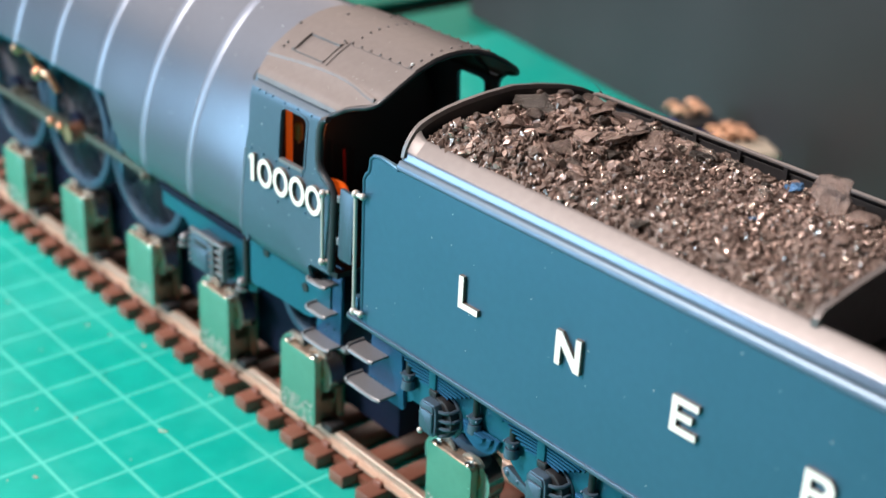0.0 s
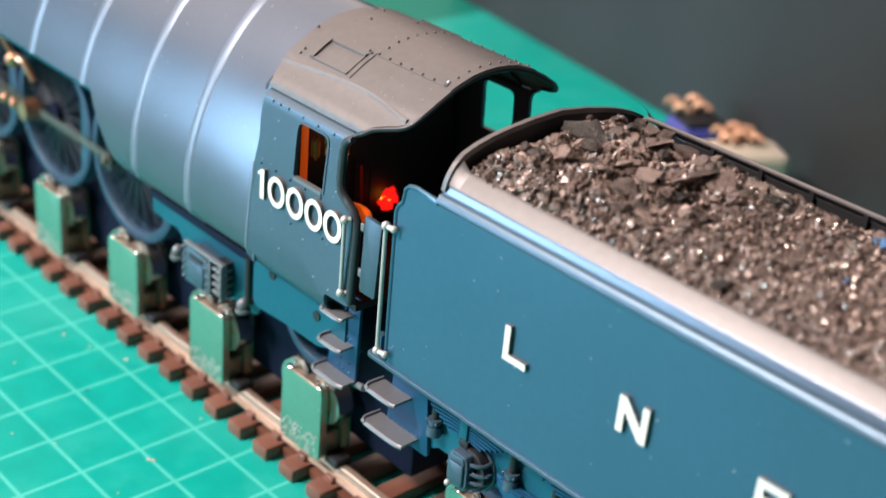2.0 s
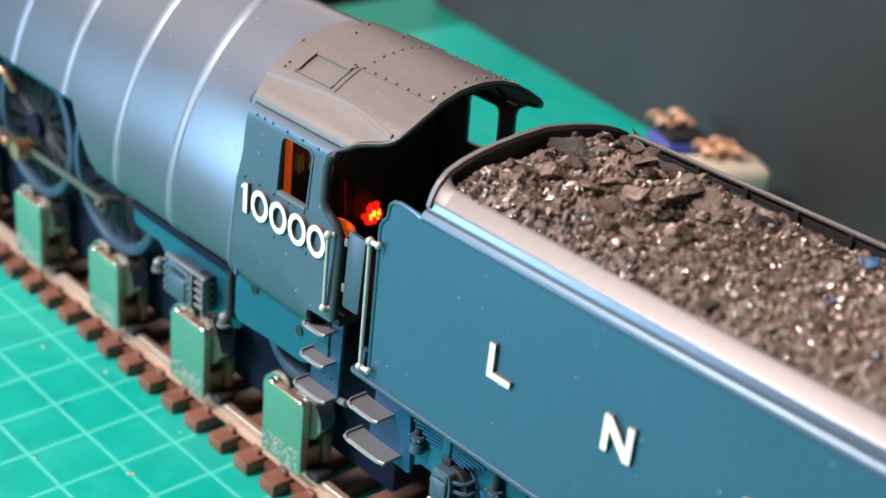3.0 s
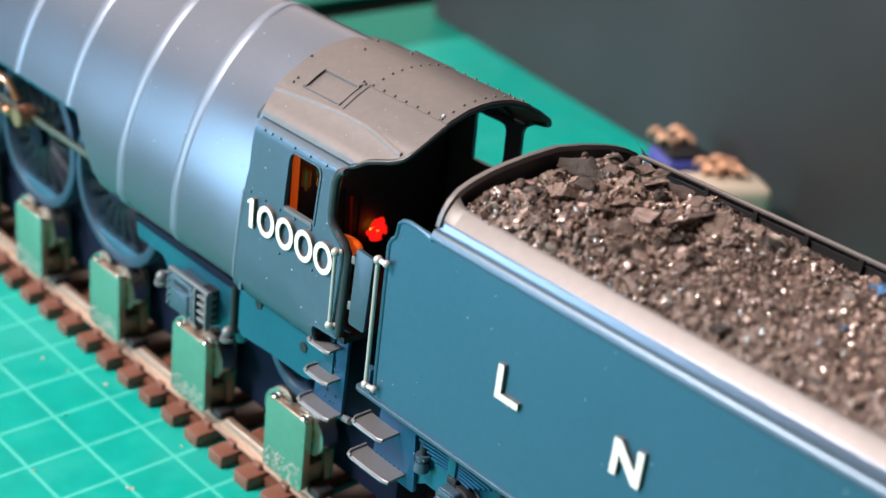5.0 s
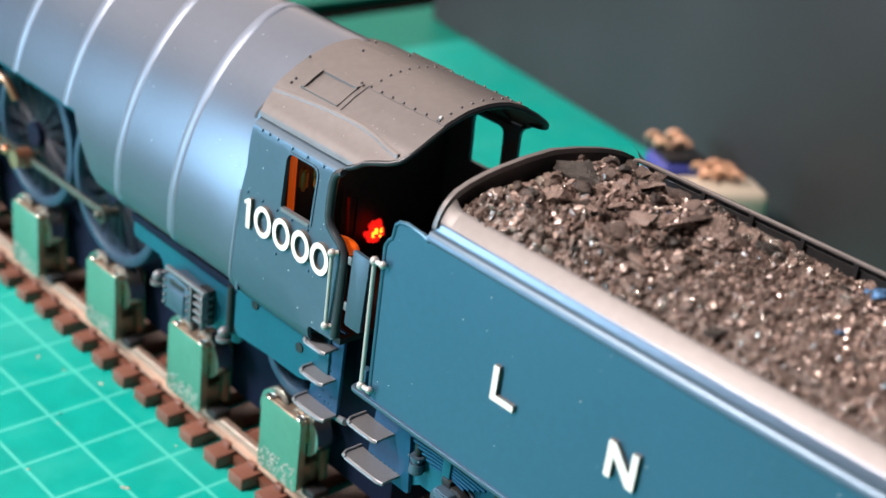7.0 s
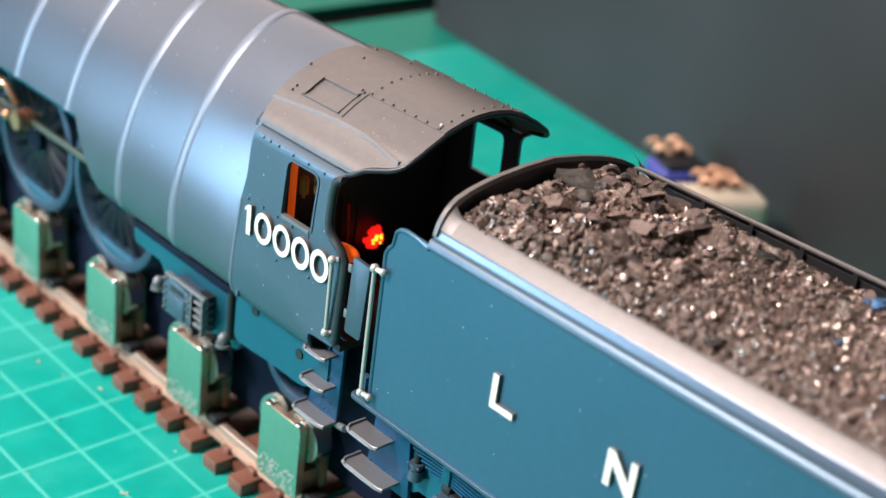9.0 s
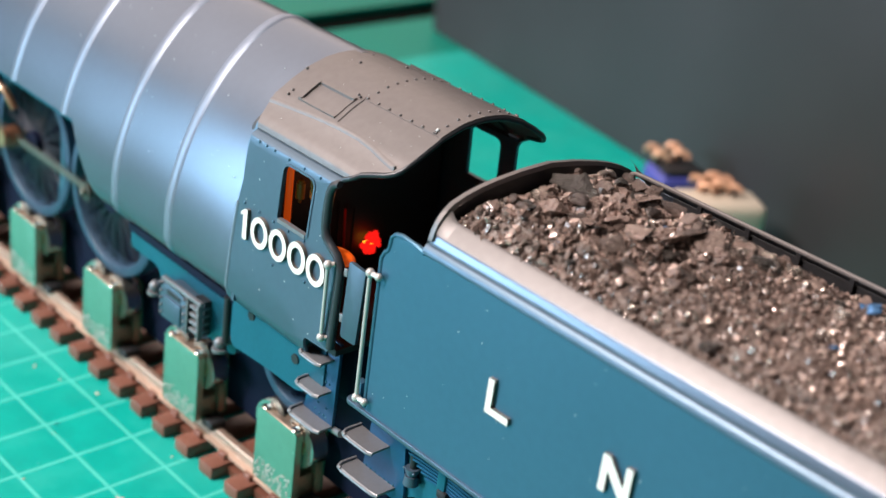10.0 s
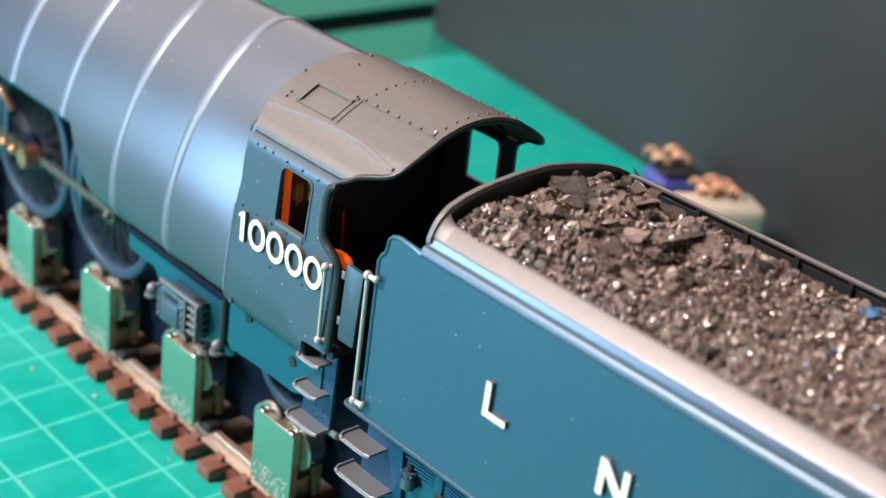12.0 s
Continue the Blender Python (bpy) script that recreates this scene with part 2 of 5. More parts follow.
def prism(bm, outline, y0, y1, holes=(), axis="y", bevel=0.0):
    """A plate: an outline in (x, z), between y0 and y1 (axis x: outline in (y, z); z: in (x, y))."""
    def put(u, v, w):
        return {"y": (u, w, v), "x": (w, u, v), "z": (u, v, w)}[axis]
    def ring(pts, w):
        return [bm.verts.new(put(u, v, w)) for u, v in pts]
    if not holes:
        a, b = ring(outline, y0), ring(outline, y1)
        fs = [bm.faces.new(a), bm.faces.new(b[::-1])]
        n = len(a)
        side = [bm.faces.new((a[i], b[i], b[(i + 1) % n], a[(i + 1) % n])) for i in range(n)]
        if bevel:
            es = list({e for f in fs for e in f.edges})
            bmesh.ops.bevel(bm, geom=es, offset=bevel, segments=2, profile=0.5, affect="EDGES")
        return bm
    for w in (y0, y1):
        edges = []
        for pts in (outline, *holes):
            vs = ring(pts, w)
            edges += [bm.edges.new((vs[i], vs[(i + 1) % len(vs)])) for i in range(len(vs))]
        bmesh.ops.triangle_fill(bm, use_beauty=True, use_dissolve=False, edges=edges)
    bm.verts.ensure_lookup_table()
    start = 0
    allv = list(bm.verts)
    total = len(outline) + sum(len(h) for h in holes)
    base0, base1 = len(allv) - 2 * total, len(allv) - total
    for pts in (outline, *holes):
        n = len(pts)
        for i in range(n):
            a, b = start + i, start + (i + 1) % n
            bm.faces.new((allv[base0 + a], allv[base1 + a], allv[base1 + b], allv[base0 + b]))
        start += n
    return bm


def cprism(*a, **k):
    return prism(bmesh.new(), *a, **k)


def round_poly(pts, r, seg=4):
    """An outline with its corners rounded: r, or one radius a corner."""
    out, n = [], len(pts)
    for i, p in enumerate(pts):
        rr = r[i] if isinstance(r, (list, tuple)) else r
        p, a, b = Vector(p), Vector(pts[i - 1]), Vector(pts[(i + 1) % n])
        if rr <= 0:
            out.append(tuple(p))
            continue
        s, e = p + (a - p).normalized() * rr, p + (b - p).normalized() * rr
        for k in range(seg + 1):
            t = k / seg
            out.append(tuple(s * (1 - t) ** 2 + p * 2 * t * (1 - t) + e * t * t))
    return out


def loft(sections, close=False, thick=0.0):
    """A skin through rows of points of equal number."""
    bm = bmesh.new()
    rows = [[bm.verts.new(p) for p in s] for s in sections]
    for a, b in zip(rows, rows[1:]):
        n = len(a)
        for i in range(n if close else n - 1):
            bm.faces.new((a[i], a[(i + 1) % n], b[(i + 1) % n], b[i]))
    if thick:
        bmesh.ops.recalc_face_normals(bm, faces=bm.faces)
        bmesh.ops.solidify(bm, geom=list(bm.faces), thickness=thick)
    return bm


def sweep(bm, path, r, seg=8):
    """A round wire along a path; its rings are carried along without twist."""
    path = [Vector(p) for p in path]
    rings, side = [], None
    for i, p in enumerate(path):
        d = (path[min(i + 1, len(path) - 1)] - path[max(i - 1, 0)]).normalized()
        if side is None:
            side = d.orthogonal()
        side = (side - d * side.dot(d)).normalized()
        up = d.cross(side)
        rings.append([bm.verts.new(p + side * (r * math.cos(k * math.tau / seg)) + up * (r * math.sin(k * math.tau / seg))) for k in range(seg)])
    for a, b in zip(rings, rings[1:]):
        for k in range(seg):
            bm.faces.new((a[k], a[(k + 1) % seg], b[(k + 1) % seg], b[k]))
    bm.faces.new(rings[0][::-1])
    bm.faces.new(rings[-1])
    return bm


def flip(y):
    return 2 * C - y


# ---- the place: bench, mat, room ----
def setting():
    top = part("bench_top", cbox(-120, 60, -45, 75, -3.5, -0.32, bevel=0.3), WOOD, None)
    tagged(top, "dark wooden bench top under the green mats", "bench", kind="structure")
    for name, a in (("floor", (-260, 160, -220, 180, -76, -74)), ("ceiling", (-260, 160, -220, 180, 170, 174)),
                    ("wall_north", (-260, 160, 180, 184, -76, 174)), ("wall_south", (-260, 160, -224, -220, -76, 174)),
                    ("wall_west", (-264, -260, -220, 180, -76, 174)), ("wall_east", (160, 164, -220, 180, -76, 174))):
        tagged(part(name, cbox(*a), PLASTER, None, smooth=False), "plain pale painted room surface", "room", kind="structure")
    m = part("cutting_mat", cbox(-21.95, 30, -28, 32, -0.3, 0.0, bevel=0.06), MAT, None)
    tagged(m, "green vinyl cutting mat printed with a pale square grid", "cutting mat")
    m = part("cutting_mat", cbox(-70, -23.4, -20, 40, -0.3, 0.05, bevel=0.06), MAT, None)
    tagged(m, "second green cutting mat lying beyond a dark gap", "cutting mat")


def crumbs():
    """Bits of dirt that lie about on the mat."""
    rnd = random.Random(31)
    t = thing("crumbs", (-5, -1, 0), "pale and dark crumbs of dirt scattered on the mat", "dirt", kind="stuff")
    bits = [(-6.48, -0.64, 1), (-4.19, -0.75, 0), (-3.77, -1.62, 0), (-3.28, -3.0, 0), (-6.25, -0.8, 0), (-4.22, -0.82, 0), (-4.23, -3.04, 0), (-4.71, 0.45, 0), (-6.95, 0.40, 0)]
    bits += [(rnd.uniform(-13, 0), rnd.uniform(-4, 0.1), 0) for k in range(16)]
    for dark in (0, 1):
        bm = bmesh.new()
        for x, y, d in bits:
            if d == dark:
                r = rnd.uniform(0.010, 0.028)
                for k in range(2):
                    ball(bm, (x + rnd.uniform(-1, 1) * r, y + rnd.uniform(-1, 1) * r, r * 0.3), r, 6, (rnd.uniform(0.7, 1.4), rnd.uniform(0.6, 1.2), 0.5))
        part("dark_crumbs" if dark else "pale_crumbs", bm, NAVY if dark else CRUMB, t, kind="stuff")


def equipment_case():
    """The dark case that stands on the mat behind the train."""
    a = math.atan2(-2.28, 10.7)
    t = thing("equipment_case", (-21.5, 20.75, 0), "large dark blue-grey plastic equipment case standing on the mat", "case")
    ca, sa = math.cos(a), math.sin(a)
    base = round_poly([(0, 0), (48, 0), (48, 14), (0, 14)], 1.2, 6)
    pts = [(-21.5 + u * ca - v * sa, 20.75 + u * sa + v * ca) for u, v in base]
    part("case_body", cprism(pts, 0.02, 22, axis="z"), CASE, t)
    # a low plinth seam and the edge of the lid
    ins = [(-21.5 + (24 + (u - 24) * 1.004) * ca - (7 + (v - 7) * 1.01) * sa, 20.75 + (24 + (u - 24) * 1.004) * sa + (7 + (v - 7) * 1.01) * ca) for u, v in base]
    part("lid_rim", cprism(ins, 19.0, 19.5, axis="z", bevel=0.1), CASE, t)


def terminal_box(base, w, d, h, body, label, cu, lift=0.0):
    """A small electrical box with twisted copper terminals on top."""
    x, y, z = base
    t = thing("terminal_box", base, label, "electrical box", group="terminal boxes behind the train")
    part("body", cbox(x, x + w, y, y + d, z, z + h, bevel=min(0.22, h * 0.2), seg=3), body, t)
    if lift:
        part("cap", cbox(x + 0.1, x + w - 0.1, y + 0.1, y + d - 0.1, z + h, z + h + lift, bevel=0.08), BLACK, t, "black terminal strip")
    for k, (u, v, r) in enumerate(cu):
        bm = bmesh.new()
        path = [(x + u + r * math.cos(q) * 0.8, y + 0.5 + q * 0.08, z + h + lift + r * 0.9 + r * math.sin(q) * 0.8) for q in [i * 0.5 for i in range(26)]]
        sweep(bm, path, r * 0.42, 8)
        ball(bm, (x + u, y + 0.9, z + h + lift + r * 0.9), r * 0.85, 10)
        part("terminal", bm, PINKCU, t, "twisted copper wire terminal")
    return t


# ---- track ----
SLEEPER_X0, PITCH = -2.13, 0.69


def railway_track():
    t = thing("railway_track", (-4, C, 0), "model railway track with brown plastic sleepers and nickel rails", "railway track")
    for y in (1.06, flip(1.06)):
        web = [(-0.115, 0.27), (0.115, 0.27), (0.115, 0.30), (0.025, 0.335), (0.025, 0.44), (0.062, 0.46), (0.062, 0.52), (0.05, 0.535), (-0.05, 0.535), (-0.062, 0.52), (-0.062, 0.46), (-0.025, 0.44), (-0.025, 0.335), (-0.115, 0.30)]
        bm = prism(bmesh.new(), [(y + u, z) for u, z in web], -34, 16, axis="x")
        part("rail", bm, NICKEL, t, "worn nickel-silver rail")
    proto = cbox(0, 0.36, 0.60, flip(0.60), 0.004, 0.23, bevel=0.025, seg=2)
    first = part("sleeper", proto, BROWN, t)
    me = first.data
    first.location.x += (SLEEPER_X0 - 46 * PITCH) * CM
    bmc = bmesh.new()
    for s in (-1, 1):
        box(bmc, 0.08, 0.28, 1.06 + s * 0.13 - 0.045, 1.06 + s * 0.13 + 0.045, 0.22, 0.33, bevel=0.02, seg=1)
    chair = part("rail_chair", bmc, BROWN, t)
    chair.location.x += (SLEEPER_X0 - 46 * PITCH) * CM
    webs = []
    for y in (1.06, flip(1.06)):
        w = part("sleeper_web", cbox(0.34, 0.71, y - 0.15, y + 0.15, 0.005, 0.16), BROWN, t)
        w.location.x += (SLEEPER_X0 - 46 * PITCH) * CM
        webs.append(w)
    for k in range(-45, 27):
        for src in (first, chair, *webs):
            if src in webs and k % 6 == 2:
                continue
            o = src.copy()
            scene.collection.objects.link(o)
            o.parent = t
            o.location = src.location + Vector(((k + 46) * PITCH * CM, 0, 0))


# ---- rolling road blocks under the wheels ----
def roller_block(x0):
    t = thing("roller_block", (x0 + 0.47, 1.06, 0.53), "green-faced brass roller block clipped on the rail under a wheel", "roller block", group="roller blocks on the track")
    for y0, y1, face in ((0.79, 0.815, True), (1.36, 1.385, False)):
        out = round_poly([(x0, 0.55), (x0 + 0.95, 0.55), (x0 + 0.95, 1.79), (x0, 1.79)], 0.07)
        part("face_plate", cprism(out, y0, y1, bevel=0.006), PCB, t, "green plate with bright dots along its foot")
    for y0, y1 in ((0.817, 0.93), (1.24, 1.358)):
        out = round_poly([(x0 + 0.01, 0.555), (x0 + 0.94, 0.555), (x0 + 0.94, 1.78), (x0 + 0.01, 1.78)], 0.07)
        part("side_plate", cprism(out, y0, y1, bevel=0.012), PCB_EDGE, t, "brass side plate")
    part("top_strip", cbox(x0 + 0.3, x0 + 0.65, 0.935, 1.23, 1.45, 1.74, bevel=0.03), PCB_EDGE, t, "brass top strip")
    part("foot", cbox(x0 + 0.06, x0 + 0.89, 0.94, 1.23, 0.54, 0.95, bevel=0.03), PCB_EDGE, t, "brass foot block")
    for dx in (0.12, 0.83):
        bm = bmesh.new()
        rod(bm, (x0 + dx, 0.945, 1.50), (x0 + dx, 1.225, 1.50), 0.35, 32)
        wheel = part("bearing", bm, BEARING, t, "shiny steel ball bearing")
        bm = bmesh.new()
        rod(bm, (x0 + dx, 0.935, 1.52), (x0 + dx, 1.235, 1.52), 0.17, 24)
        part("bearing_ring", bm, COPPER, wheel)
        # added steel beads give the bright reflections of the bearing tops
        for y in (0.87,):
            bm = bmesh.new()
            ball(bm, (x0 + dx, y, 1.79), 0.075, 12, (1.2, 1, 0.5))
            part("pin", bm, BEARING, t, "steel bead added for the bright bearing top")
    q = [(x0 + 0.02, 0.6), (x0 + 0.02, 1.70), (x0 + 0.045, 1.755), (x0 + 0.10, 1.775), (x0 + 0.85, 1.775), (x0 + 0.905, 1.755), (x0 + 0.93, 1.70), (x0 + 0.93, 0.6)]
    part("rim", sweep(bmesh.new(), [(x, 0.815, z) for x, z in q], 0.022, 6), NICKEL, t, "bright bevelled rim of the face plate")
    for dx in (0.16, 0.80):
        bm = rod(bmesh.new(), (x0 + dx, 0.95, 1.64), (x0 + dx, 0.99, 1.64), 0.27, 28)
        part("washer", bm, CLEAR, t, "clear plastic washer beside the bearing")
    part("clip", cbox(x0 + 0.93, x0 + 1.22, 0.92, 1.22, 0.50, 0.64, bevel=0.03), BLACK, t, "small black rail clip")
    rnd = random.Random(int((x0 + 30) * 100))
    bm = bmesh.new()
    for k in range(80):
        u, v = rnd.random(), rnd.random() ** 1.2
        ball(bm, (x0 + 0.05 + 0.85 * u, 0.79, 0.58 + 0.36 * v), rnd.uniform(0.014, 0.024), 6, (1, 0.7, 1))
    part("solder_dots", bm, STEEL, t, "row of small solder dots", kind="stuff")
    return t


# ---- the locomotive ----
DRIVERS = (-13.05, -10.35, -7.65)
TRAILING = (-5.12, -2.57)
AXLE_Z = 3.22
CRANK = 0.42


CL = 1.94         # the engine's own centre line


def flip_l(y):
    return 2 * CL - y


BARREL_C = 2.08   # middle of the boiler casing


def barrel_y(z):
    """Near side of the boiler casing at height z: upright flank, egg-shaped crown."""
    if z > 4.3:
        p = 1.65
        return BARREL_C - 1.88 * max(0, 1 - ((z - 4.3) / 2.83) ** p) ** (1 / p)
    return BARREL_C - 1.88 + 0.22 * (max(0, 3.95 - z) / 0.35) ** 2


def foot_z(x):
    """Height of the casing's lower edge along the engine."""
    if x > -6.55:
        return 3.55
    if x < -7.65:
        return 4.76
    u = (x + 6.55) / -1.1
    return 3.55 + 1.21 * u ** 1.35


def casing_section(x, grow=0.0):
    """The casing's outline at x; its upper flank draws in a little before the cab."""
    z0 = foot_z(x)
    u = min(1, max(0, (x + 4.9) / 1.8))
    out = []
    n = 30
    for k in range(n + 1):
        z = z0 + (7.125 - z0) * (math.sin(k / n * math.pi / 2) if k < n else 1.0)
        y = barrel_y(z) + 0.030 * u * u * min(1, max(0, (z - 4.0) / 0.9)) * min(1, max(0, (7.125 - z) / 0.6))
        out.append((y if k < n else BARREL_C, z))
    if grow:
        out = [(y - grow * (BARREL_C - y) / 1.7, z + grow * max(0, (z - 5.0)) / 2.0) for y, z in out]
    return [(x, y, z) for y, z in out] + [(x, 2 * BARREL_C - y, z) for y, z in out[-2::-1]]


def spoked_wheel(name, x, z, r, y0, parent, spokes=14, crank=0.0, label=""):
    """A wheel in the plane of the rail, seen from outside; it turns about its axle."""
    c = Vector((x, y0 + 0.12, z))
    bm = bmesh.new()
    n = 48
    prof = [(r, y0 + 0.28), (r, y0 + 0.02), (r - 0.03, y0), (r - 0.15, y0), (r - 0.18, y0 + 0.04), (r - 0.18, y0 + 0.28)]
    rings = [[bm.verts.new((x + rr * math.cos(k * math.tau / n), y, z + rr * math.sin(k * math.tau / n))) for rr, y in prof] for k in range(n)]
    for k in range(n):
        a, b = rings[k], rings[(k + 1) % n]
        for i in range(len(prof)):
            j = (i + 1) % len(prof)
            bm.faces.new((a[i], a[j], b[j], b[i]))
    w = part(name, bm, WHEEL, parent, label, at=c)
    bm = bmesh.new()
    for k in range(spokes):
        a = k * math.tau / spokes
        d = Vector((math.cos(a), 0, math.sin(a)))
        rod(bm, Vector((x, y0 + 0.12, z)) + d * 0.15, Vector((x, y0 + 0.12, z)) + d * (r - 0.15), 0.045, 6, 0.035)
    part("spokes", bm, SPOKE if crank else NAVY, w, kind="stuff")
    part("hub", rod(bmesh.new(), (x, y0 - 0.02, z), (x, y0 + 0.3, z), 0.22, 24), NAVY, w)
    if crank:
        a0 = -math.pi / 2
        p = Vector((x + crank * math.cos(a0), 0, z + crank * math.sin(a0)))
        bm = bmesh.new()
        rod(bm, (p.x, y0 - 0.14, p.z), (p.x, y0 + 0.2, p.z), 0.075, 12)
        part("crank_pin", bm, ROD, w)
        # balance weight opposite the crank
        seg = [(x + (r - 0.17) * math.cos(q), z + (r - 0.17) * math.sin(q)) for q in [math.pi / 2 - 0.62 + i * 0.124 for i in range(11)]]
        part("balance_weight", cprism(seg, y0 + 0.03, y0 + 0.2, bevel=0.01), BLUE, w)
    return w


def locomotive():
    t = thing("steam_locomotive", (-6, C, 1.9), "blue-grey streamlined model steam locomotive on roller blocks", "locomotive")
    xs = [-17, -15.5, -14, -12.5, -11, -9.7, -8.6, -7.9, -7.65, -7.5, -7.35, -7.2, -7.05, -6.9, -6.75, -6.62, -6.55, -6.0, -5.4, -5.0, -4.7, -4.5, -4.3, -4.1, -3.9, -3.7, -3.5, -3.35, -3.2, -3.1, -2.99]
    part("boiler_casing", loft([casing_section(x) for x in xs], thick=0.05), CASING, t, "satin blue-grey boiler casing, warm crown sheen in its colour")
    part("casing_front", cprism([(y, z) for _, y, z in casing_section(-16.9)], -17.02, -16.95, axis="x"), BLUE, t)
    for x in (-4.74, -6.23, -7.92, -9.6, -11.2, -12.8, -14.4):
        a = [[(px, y, z) for _, y, z in casing_section(px, g)] for px, g in ((x - 0.105, -0.004), (x - 0.07, 0.016), (x, 0.022), (x + 0.07, 0.016), (x + 0.105, -0.004))]
        part("boiler_band", loft(a), BAND, t, "bright raised boiler band")
    # inner chassis
    part("chassis", cbox(-16.5, -0.72, 1.42, flip(1.42), 0.80, 3.9, bevel=0.05), NAVY, t, "dark navy inner chassis")
    part("ash_pan", cbox(-6.6, -1.0, 0.75, flip(0.75), 2.9, 3.8, bevel=0.08), NAVY, t)
    # running plate and splasher valance above the driving wheels
    for y0, y1 in ((0.36, 1.2), (flip(1.2), flip(0.36))):
        part("running_plate", cbox(-16.5, -7.7, y0, y1, 4.62, 4.70, bevel=0.01), FRAME, t)
    part("splasher", cbox(-16.0, -6.8, 1.2, flip(1.2), 3.9, 5.0, bevel=0.05), NAVY, t)
    # hangers between the wheels
    for x in (-8.95, -11.7, -6.85):
        part("frame_stay", cprism([(x - 0.2, 2.5), (x + 0.2, 2.5), (x + 0.28, 4.6), (x - 0.28, 4.6)], 1.18, 1.3, bevel=0.01), FRAME, t)
    # copper pipes and injector ahead of the middle wheel
    for x, z in ((-11.35, 4.0), (-12.2, 4.3)):
        bm = bmesh.new()
        sweep(bm, [(x, 0.75, z), (x + 0.2, 0.7, z + 0.15), (x + 0.5, 0.72, z + 0.1), (x + 0.7, 0.8, z - 0.2)], 0.07)
        ball(bm, (x, 0.75, z), 0.15, 10)
        part("injector_pipe", bm, COPPER, t, "copper injector pipe")
    cab(t)
    trailing_truck(t)
    wheels = [spoked_wheel("driving_wheel", x, AXLE_Z, 1.33, 0.98, t, 18, CRANK, "blue-rimmed spoked driving wheel") for x in DRIVERS]
    far = []
    for x in DRIVERS:
        o = spoked_wheel("driving_wheel", x, AXLE_Z, 1.33, flip(1.26), t, 18, 0, "blue-rimmed spoked driving wheel")
        far.append(o)
    trail = [spoked_wheel("trailing_wheel", x, 2.72, 0.80, 0.98, t, 10, 0, "small spoked trailing wheel") for x in TRAILING]
    # coupling rod: one bar with three bosses, at the low point of its circle
    zr = AXLE_Z - CRANK
    bm = cprism(round_poly([(DRIVERS[0], zr - 0.06), (DRIVERS[2], zr - 0.06), (DRIVERS[2], zr + 0.06), (DRIVERS[0], zr + 0.06)], 0.0), 0.80, 0.86, bevel=0.012)
    cr = part("coupling_rod", bm, ROD, t, "dull steel coupling rod", at=(DRIVERS[1], 0.83, zr))
    for x in DRIVERS:
        bm = bmesh.new()
        rod(bm, (x, 0.74, zr), (x, 0.88, zr), 0.15 if x != DRIVERS[1] else 0.19, 20)
        ball(bm, (x, 0.72, zr), 0.085, 10)
        part("rod_boss", bm, ROD if x != DRIVERS[1] else COPPER, cr, "rounded rod end with a bright pin")
    # connecting rod from the middle pin forward
    bm = cprism([(DRIVERS[1] - 5.2, zr - 0.05), (DRIVERS[1], zr - 0.075), (DRIVERS[1], zr + 0.075), (DRIVERS[1] - 5.2, zr + 0.05)], 0.62, 0.69, bevel=0.012)
    con = part("connecting_rod", bm, ROD, t, "dull steel connecting rod", at=(DRIVERS[1], 0.65, zr))
    bm = bmesh.new()
    rod(bm, (DRIVERS[1], 0.58, zr), (DRIVERS[1], 0.72, zr), 0.17, 20)
    for dx in (-0.35, -0.7):
        ball(bm, (DRIVERS[1] + dx, 0.62, zr + 0.02), 0.10, 8)
    part("big_end", bm, COPPER, con, "coppery big-end bearing")
    return t, wheels + far, trail, cr, con


ROOF_HALF = [(0.37, 6.29), (0.385, 6.355), (0.45, 6.425), (0.60, 6.545), (0.75, 6.68), (1.0, 6.84), (1.25, 6.97), (1.55, 7.07), (1.75, 7.10), (1.94, 7.11)]


def roof_z(y):
    y = min(y, flip_l(y))
    for (ya, za), (yb, zb) in zip(ROOF_HALF, ROOF_HALF[1:]):
        if ya <= y <= yb:
            return za + (zb - za) * (y - ya) / (yb - ya)
    return ROOF_HALF[0][1]


def cab_side_y(z):
    """The cab side is upright and leans in towards the roof."""
    if z < 5.0:
        return 0.15 + 0.05 * (z - 4)
    if z < 6.20:
        return 0.2 + 0.065 * ((z - 5.0) / 1.2) ** 1.6
    u = min(1.0, (z - 6.20) / 0.09)
    return 0.265 + 0.02 * u + 0.085 * u * u


def bend_side(bm, near=True):
    """Lays a flat side sheet (built about y = 0) onto the cab's leaning side, with the rounded lower edge."""
    for v in bm.verts:
        z = v.co.z
        y = cab_side_y(z) + (0.22 * ((3.95 - z) / 0.35) ** 2 if z < 3.95 else 0)
        v.co.y = y + v.co.y if near else flip_l(y + v.co.y)
    return bm


def slice_z(bm, zs):
    for z in zs:
        bmesh.ops.bisect_plane(bm, geom=list(bm.verts) + list(bm.edges) + list(bm.faces), plane_co=(0, 0, z), plane_no=(0, 0, 1))
    return bm


